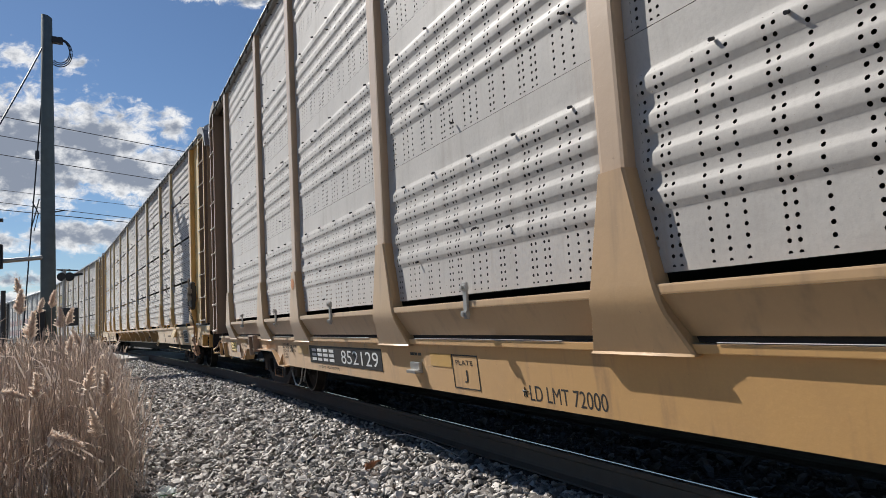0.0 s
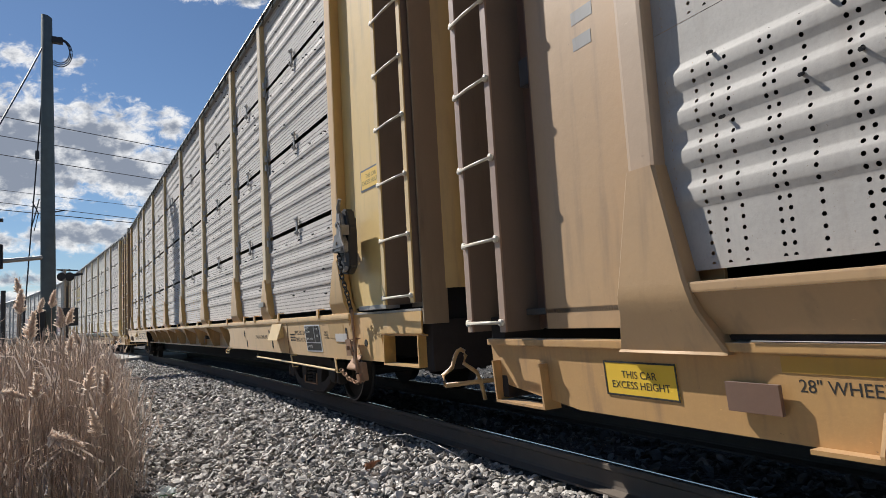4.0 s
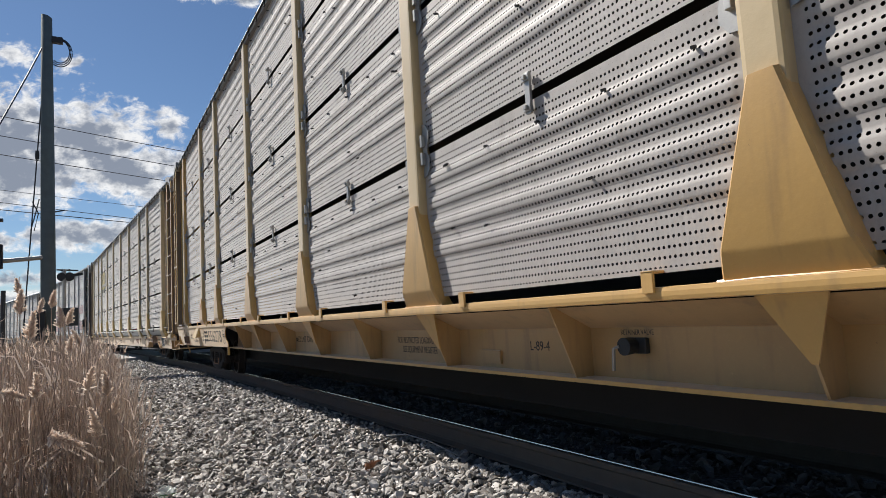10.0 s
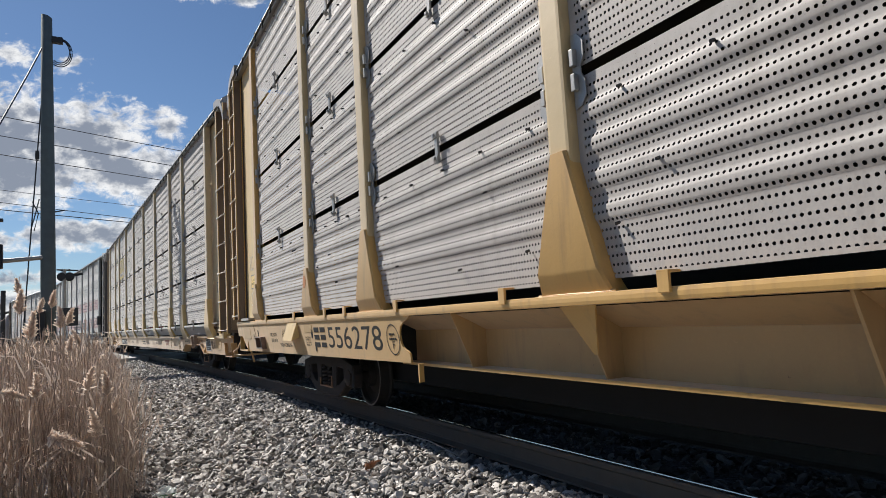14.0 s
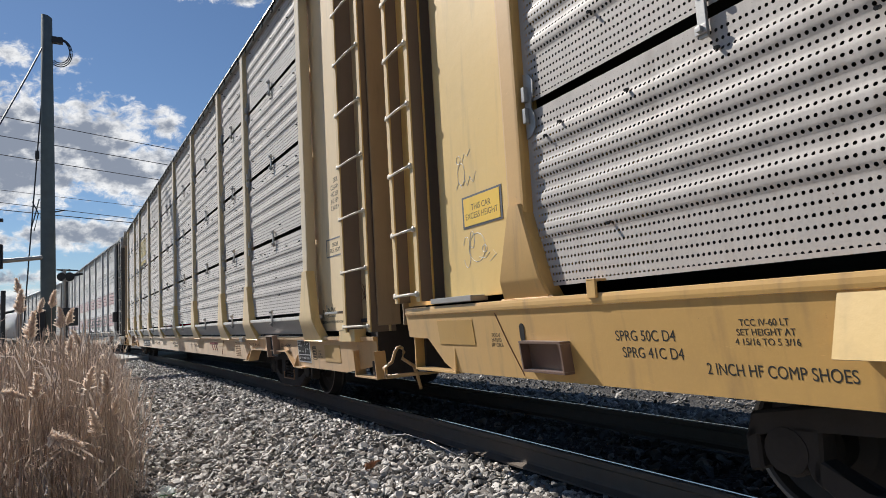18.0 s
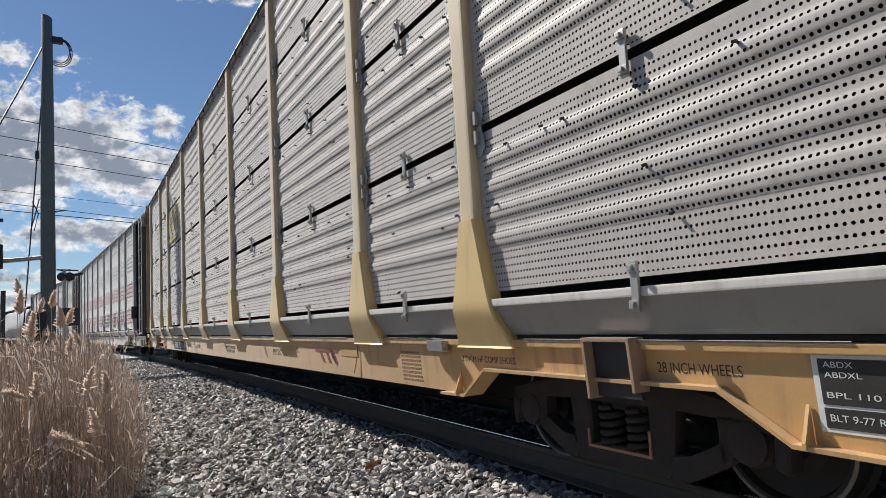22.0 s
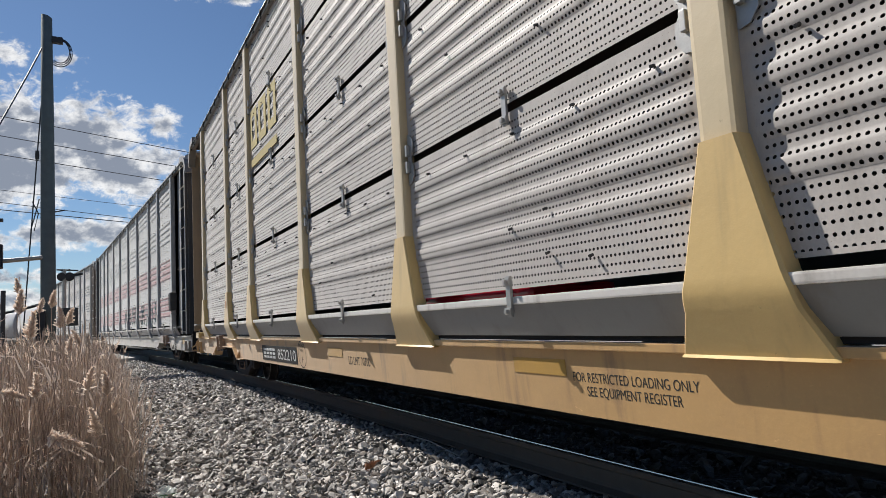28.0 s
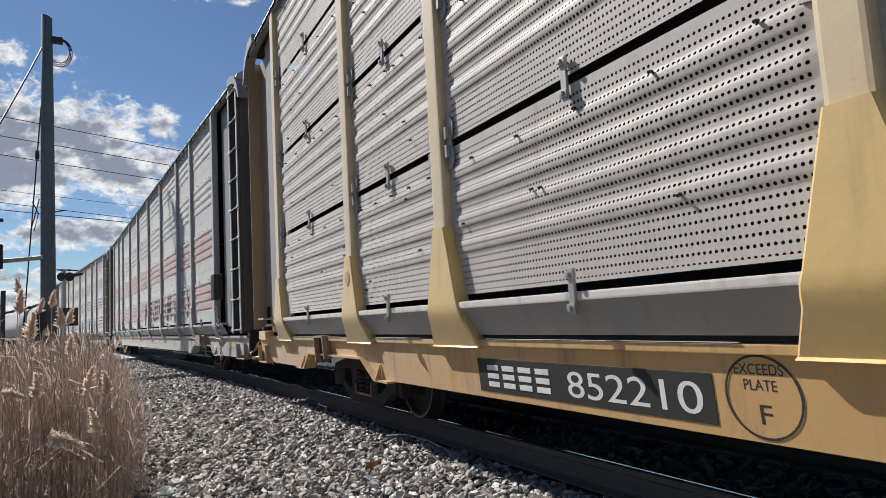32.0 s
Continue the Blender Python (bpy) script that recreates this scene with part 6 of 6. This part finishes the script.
disc(bm, (-1.682, -12.18, 1.775), "Y", 0.017, 0.014, 0.02, 12)
part("gear_cover", finish(bm, "gear_cover", M["cast"]), brake, "worn silver gear cover")
bm = bmesh.new()
tube(bm, [(-1.67, -12.29, 1.92), (-1.70, -12.335, 1.885), (-1.72, -12.41, 1.785), (-1.72, -12.465, 1.715), (-1.72, -12.474, 1.69), (-1.72, -12.472, 1.56)], 0.014, 6)
tube(bm, [(-1.67, -12.29, 1.86), (-1.70, -12.36, 1.80), (-1.72, -12.42, 1.765)], 0.010, 6)
box(bm, -1.70, -1.60, -12.325, -12.275, 1.84, 1.94, 0.008)
part("release_lever", finish(bm, "release_lever", M["cast"]), brake, "worn silver release lever")
part("pawl", tube_mesh("pawl", M["cast"], [(-1.63, -12.16, 2.05), (-1.66, -12.21, 2.12), (-1.66, -12.26, 2.20)], 0.020, 8), brake)
part("drum_shaft", tube_mesh("drum_shaft", M["cast"], [(-1.60, -12.18, 1.505), (-1.69, -12.43, 1.505)], 0.021, 12), brake)
part("mount_arm", box_mesh("mount_arm", M["cream"], (-1.52, -1.46, -11.93, -11.80, 1.68, 1.84), bevel=0.008), brake)


def link_mesh(a, b, w, r, material):
    bm = bmesh.new()
    pts = [(w * math.cos(t), 0, (a + b) / 2 * 0 + (b / 2) * (1 if math.sin(t) > 0 else -1) * 0.45 + 0.5 * b * 0.55 * math.sin(t)) for t in np.linspace(0, 6.2832, 13)]
    tube(bm, pts, r, 6)
    return finish(bm, "chain_link", material, True)


def chain(parent, points, size, material):
    """Chain links set one after the other along a path, every second one turned."""
    me = link_mesh(0, size, size * 0.30, size * 0.11, material)
    pts = [Vector(p) for p in points]
    dist, k = 0.0, 0
    for p, q in zip(pts, pts[1:]):
        ln = (q - p).length
        while dist < ln:
            m = Matrix.Translation(p.lerp(q, dist / ln)) @ (q - p).to_track_quat("Z", "Y").to_matrix().to_4x4() @ pose(0, 0, 0, 0, 0, 90 * (k % 2) + 20)
            part("chain_link", me, parent, at=m)
            dist, k = dist + size * 0.72, k + 1
        dist -= ln


chain(brake, [(-1.66, -12.18, 1.67), (-1.64, -12.185, 1.45), (-1.58, -12.16, 1.27), (-1.53, -12.125, 1.10)], 0.062, M["black_steel"])
part("brake_rod", tube_mesh("brake_rod", M["rust_pale"], [(-1.53, -12.13, 1.12), (-1.525, -12.20, 0.50)], 0.015, 8), brake, "rusty vertical brake rod")
bm = bmesh.new()
slab(bm, [(-1.575, u, z) for u, z in ((-11.975, 0.80), (-11.985, 0.815), (-12.10, 0.82), (-12.095, 0.665), (-11.96, 0.66))], (0.012, 0, 0))
slab(bm, [(-1.575, -11.98, 0.812), (-1.575, -12.16, 0.822), (-1.49, -12.17, 0.825), (-1.49, -11.98, 0.815)], (0, 0, 0.012))
slab(bm, [(-1.575, -12.10, 0.81), (-1.575, -12.15, 0.81), (-1.55, -12.12, 0.72)], (0.010, 0, 0))
box(bm, -1.605, -1.575, -12.065, -12.035, 0.72, 0.765, 0.006)
box(bm, -1.565, -1.545, -12.13, -12.085, 0.53, 0.70, 0.004)
scoop = rounded([(-1.495, 0.655), (-1.545, 0.60), (-1.585, 0.555), (-1.59, 0.53), (-1.55, 0.515), (-1.49, 0.53)], 3)
for (xa, za), (xb, zb) in zip(scoop, scoop[1:]):
    slab(bm, [(xa, -11.95, za), (xb, -11.95, zb), (xb, -12.16, zb), (xa, -12.16, za)], (0.006, 0, 0.006))
for k in range(3):
    box(bm, -1.58, -1.50, -11.99 - 0.055 * k, -12.0 - 0.055 * k, 0.528, 0.545, 0.003)
slab(bm, [(-1.52, -11.90, 0.86), (-1.52, -12.02, 0.76), (-1.54, -12.02, 0.75)], (0.006, 0, 0))
part("sheave_bracket", finish(bm, "sheave_bracket", M["rust_pale"]), brake, "rusty sheave bracket")
bm = bmesh.new()
box(bm, -1.55, -1.49, -12.23, -12.13, 0.42, 0.60, 0.012)
disc(bm, (-1.56, -12.18, 0.45), "Y", 0.04, 0.04, 0.05, 14)
part("bell_crank", finish(bm, "bell_crank", M["rust_pale"]), brake, "rusty bell crank")
chain(brake, [(-1.50, -11.56, 0.49), (-1.50, -11.72, 0.41), (-1.50, -11.92, 0.38), (-1.51, -12.12, 0.42)], 0.062, M["rust_pale"])
rod = part("brake_pull_rod", tube_mesh("brake_pull_rod", M["cream"], [(-1.10, -6.9, 0.52), (-1.42, -8.1, 0.535), (-1.47, -9.9, 0.52), (-1.50, -11.56, 0.495)], 0.012, 8), car_b, "long thin brake pull rod")
for u in (-9.9, -11.45):
    part("rod_hanger", box_mesh("rod_hanger", M["cream"], (-1.50, -1.44, u - 0.03, u + 0.03, 0.60, 0.615), (-1.515, -1.505, u - 0.02, u + 0.02, 0.46, 0.615), (-1.515, -1.44, u - 0.02, u + 0.02, 0.455, 0.465), bevel=0.003), car_b)
# dark disc laid on the end plate for the shade in its hole
bm = bmesh.new()
disc(bm, (-1.441, -12.25, 0.785), "Y", 0.035, 0.035, 0.006, 18)
part("round_hole", finish(bm, "round_hole", M["dark"]), car_b)
for e in (-1, 1):
    part("walk_bracket", box_mesh("walk_bracket", M["grey_steel"], (-1.52, -1.38, min(e * 12.3, e * 12.9), max(e * 12.3, e * 12.9), 1.10, 1.14), bevel=0.006), car_b)

# car C: tan flat car with grey rack sill
dataplate(car_c, -11.03, -11.50, 0.515, 0.797, FLAT, "BLT 9-77 REBLT 10-93")
patch(car_c, -12.0, -12.48, 0.55, 0.743, FLAT, "orange", label="orange paint patch")
outline_box(car_c, -11.58, -11.71, 0.56, 0.72, FLAT, 0.007, "letter_black")
bars(car_c, -11.645, 0.69, FLAT, 0.09, 4, 0.024)
lettering(car_c, "EOC-2\nM-921D\n60\" CPLR", -11.77, -11.90, 0.588, 0.024, FLAT)
outline_box(car_c, -12.10, -12.68, 1.75, 1.965, SIDE + 0.0845, 0.016, "slate")
lettering(car_c, "THIS CAR\nEXCE   HEIGHT", -12.22, -12.52, 1.80, 0.045, SIDE + 0.0845)
lettering(car_c, "DECK\nCLEARANCE\nA 62 3/8 MIN.\nB 61 7/8 MIN.\nC 64 7/8 MIN.", -12.30, -12.61, 2.28, 0.055, SIDE + 0.0845)
lettering(car_c, "28 INCH WHEELS", -10.30, -10.74, 0.695, 0.048, FLAT)
lettering(car_c, "2 INCH HF COMP SHOES", -8.55, -9.18, 0.685, 0.042, FLAT)
bars(car_c, -10.05, 0.74, FLAT, 0.20, 3, 0.026)
emblem(car_c, -5.38, -6.10, 0.57, 0.15, FLAT, "logo_red")
scrawl(car_c, [[(-6.5, 1.05), (-6.6, 0.9), (-6.66, 0.74), (-6.6, 0.6), (-6.54, 0.5)]], FLAT, 0.004, "rust", "paint_drip")
plate(car_c, "reader_tag", -8.42, -8.20, 0.755, 0.83, -1.43, "galv", "small pale tag box", 0.05)
patch(car_c, -6.18, -6.63, 0.655, 0.735, FLAT, "orange")
bars(car_c, -7.75, 0.72, FLAT, 0.36, 8, 0.021, "worn_stencil")
lettering(car_c, "PLH 21C", -3.55, -3.95, 0.60, 0.08, FLAT)
patch(car_c, -4.10, -4.7, 0.66, 0.745, FLAT, "orange")
patch(car_c, 0.19, -0.29, 0.655, 0.745, FLAT, "orange", label="orange paint patch")
lettering(car_c, "FOR RESTRICTED LOADING ONLY\nSEE EQUIPMENT REGISTER", -0.34, -1.14, 0.555, 0.052, FLAT)
patch(car_c, 3.68, 3.22, 0.645, 0.735, FLAT, "orange")
lettering(car_c, "LD LMT 70700", 3.06, 2.50, 0.58, 0.08, FLAT)
plate(car_c, "number_board", 4.90, 6.78, 0.50, 0.715, FLAT, "letter_black", "black board with white number", 0.003)
marks(car_c, 6.68, 5.98, 0.535, 0.14, 4, FLAT - 0.003, "letter_white")
lettering(car_c, "852210", 5.85, 4.96, 0.535, 0.14, FLAT - 0.004, "letter_white", "number")
ring_mark(car_c, 4.68, 0.635, 0.165, FLAT, 0.010)
lettering(car_c, "EXCEEDS\nPLATE", 4.79, 4.58, 0.66, 0.042, FLAT)
lettering(car_c, "F", 4.70, 4.65, 0.53, 0.075, FLAT)
# owner's emblem on the rack
bm = bmesh.new()
for a, b in ((6.85, 6.42), (6.30, 5.85), (5.72, 5.28)):
    for q in ((b, a, 3.72, 3.84), (b, a, 4.21, 4.33), (b, b + 0.12, 3.84, 4.21), (a - 0.12, a, 3.84, 4.21)):
        box(bm, SIDE - 0.020, SIDE - 0.017, q[0], q[1], q[2], q[3])
box(bm, SIDE - 0.020, SIDE - 0.017, 5.28, 6.85, 3.44, 3.56)
M["faded_yellow"] = plain("faded_yellow", (0.55, 0.45, 0.20), 0.7)
part("owner_emblem", finish(bm, "owner_emblem", M["faded_yellow"]), car_c, "faded yellow emblem in plain blocks")
for e in (-1, 1):
    part("foot_ledge", box_mesh("foot_ledge", M["grey_steel"], (-1.56, -1.38, min(e * 12.50, e * 12.88), max(e * 12.50, e * 12.88), 1.09, 1.115), bevel=0.005), car_c)
    part("ladder_foot", box_mesh("ladder_foot", M["cream"], (-1.49, -1.36, min(e * 12.72, e * 13.14), max(e * 12.72, e * 13.14), 0.79, 0.92), bevel=0.01), car_c)
scrawl(car_c, [loop(-13.02, 1.30, 0.09, 0.09), loop(-13.2, 1.28, 0.08, 0.12), [(-13.05, 1.34), (-13.12, 1.22), (-13.2, 1.33), (-13.28, 1.25)]], SIDE + 0.094, 0.003, "rust", "paint_tag")
scrawl(car_c, [[(-12.0, 1.14), (-12.03, 1.2), (-12.06, 1.1), (-12.1, 1.17), (-12.14, 1.11), (-12.2, 1.18), (-12.24, 1.12), (-12.3, 1.17)]], SIDE + 0.0845, 0.003, "letter_black", "paint_tag")
spot(car_c, 8.91, 1.42, 0.06, SIDE - 0.092, "faded_pink", "faded red paint spot")

# car D: brake gear and under-floor rods
part("hand_brake", box_mesh("hand_brake", M["black_steel"], (-1.66, -1.48, -12.0, -11.7, 1.55, 2.05), bevel=0.05), car_d, "dark hand brake housing")
chain(car_d, [(-1.60, -11.85, 1.55), (-1.52, -11.80, 0.9), (-1.48, -11.75, 0.4)], 0.075, M["galv"])
for z, a, b in ((0.47, -9.8, -3.0), (0.36, -9.5, 2.0)):
    part("brake_pull_rod", tube_mesh("brake_pull_rod", M["galv"], [(-1.2, a, z), (-1.2, b, z + 0.05)], 0.018, 8), car_d)
for u in (-9.0, -7.6, -6.2, -4.8):
    part("rod_hanger", box_mesh("rod_hanger", M["galv"], (-1.24, -1.21, u - 0.015, u + 0.015, 0.36, 0.62), bevel=0.003), car_d)
part("placard_board", box_mesh("placard_board", M["brown"], (-1.47, -1.42, -9.6, -9.1, 0.62, 0.86), bevel=0.006), car_d)
scrawl(car_c, [loop(-11.93, 1.10, 0.012, 0.05), [(-11.97, 1.06), (-11.98, 1.12), (-12.0, 1.10)], loop(-12.02, 1.08, 0.012, 0.02), [(-12.05, 1.09), (-12.06, 1.0), (-12.07, 1.09)], [(-12.08, 1.16), (-12.085, 1.06), (-12.10, 1.09), (-12.105, 1.06)], [(-12.13, 1.15), (-12.13, 1.06), (-12.15, 1.07)], [(-12.18, 1.15), (-12.185, 1.06), (-12.20, 1.09), (-12.21, 1.06)], loop(-12.235, 1.075, 0.012, 0.015), [(-12.27, 1.09), (-12.28, 1.06), (-12.30, 1.14), (-12.31, 1.06)]], SIDE + 0.0845, 0.0022, "letter_black", "pen_scrawl")
for words, z, wide in (("CLOSE AND LOCK DOORS", 2.27, 0.92), ("BEFORE MOVING CAR", 2.165, 0.80)):
    me = text_mesh("lettering", words, 1.0, M["letter_black"])
    lo, hi = min(v.co.x for v in me.vertices), max(v.co.x for v in me.vertices)
    for v in me.vertices:
        v.co = ((v.co.x - lo) / (hi - lo) * wide, v.co.y * 0.078, v.co.z * 0.5)
    part("lettering", me, car_c, at=Matrix.Translation((-1.20, -13.695, z)) @ pose(0, 0, 0, 90, 0, -19))
part("door_lock", box_mesh("door_lock", M["logo_red"], (-0.93, -0.83, -13.70, -13.60, 1.13, 1.24), bevel=0.02), car_c, "red door lock")
# faded throw-up letters and dirt on car D
M["pale_scrawl"] = plain("pale_scrawl", (0.46, 0.48, 0.46), 0.8)
M["teal_scrawl"] = plain("teal_scrawl", (0.42, 0.52, 0.48), 0.8)
rng = random.Random(8)
for k in range(14):
    u, z = -8.6 + 0.62 * k + rng.uniform(-0.1, 0.1), 1.62 + rng.uniform(-0.06, 0.06)
    if rng.random() < 0.5:
        p = [loop(u, z, 0.20, 0.34, rng.uniform(0, 2), rng.uniform(5, 7)), [(u - 0.2, z - 0.1), (u + 0.15, z + 0.2)]]
    else:
        p = [[(u - 0.2, z - 0.35), (u - 0.15, z + 0.35), (u + 0.05, z - 0.1), (u + 0.2, z + 0.33), (u + 0.22, z - 0.35)]]
    scrawl(car_d, p, SIDE - 0.010, 0.010, "teal_scrawl" if k % 3 else "pale_scrawl", "paint_tag")
patch(car_d, -12.2, -12.55, 0.62, 0.78, FLAT, "orange", label="rusty orange patch")
spot(car_a, 7.36, 1.49, 0.06, SIDE - 0.092, "faded_red", "faded red paint spot")
# a red motor car loaded on the deck shows in the gap under the sheets
M["car_red"] = plain("glossy_red", (0.42, 0.012, 0.025), 0.15, 0.0, 0.05, 3, 0.0)
bm = bmesh.new()
box(bm, -1.30, -0.6, 0.10, 1.55, 1.06, 1.175, 0.04)
part("loaded_motor_car", finish(bm, "loaded_motor_car", M["car_red"], True), car_c, "glossy red motor car inside the rack")


def lean(ob, m, slope, top, face, near):
    """The side sills lean inwards towards the ground, with all that is fixed on them. face: their outer plane; near: where they begin."""
    for c in ob.children:
        k = m @ c.matrix_basis
        if c.type != "MESH":
            continue
        ps = [k @ v.co for v in c.data.vertices]
        on = max(p.z for p in ps) < top + 0.02 and min(p.x for p in ps) < face and max(p.x for p in ps) < -1.28 and min(abs(p.y) for p in ps) >= near
        if on:
            if c.data.users > 1:
                c.data = c.data.copy()
            back = k.inverted()
            for v, p in zip(c.data.vertices, ps):
                v.co = back @ Vector((p.x + slope * (top - p.z), p.y, p.z))
        lean(c, k, slope, top, face, near)


lean(car_b, Matrix.Identity(4), 0.125, 1.03, -1.475, 6.2)
for car in (car_a, car_c):
    lean(car, Matrix.Identity(4), 0.08, 0.85, -1.395, 0.0)
motions()
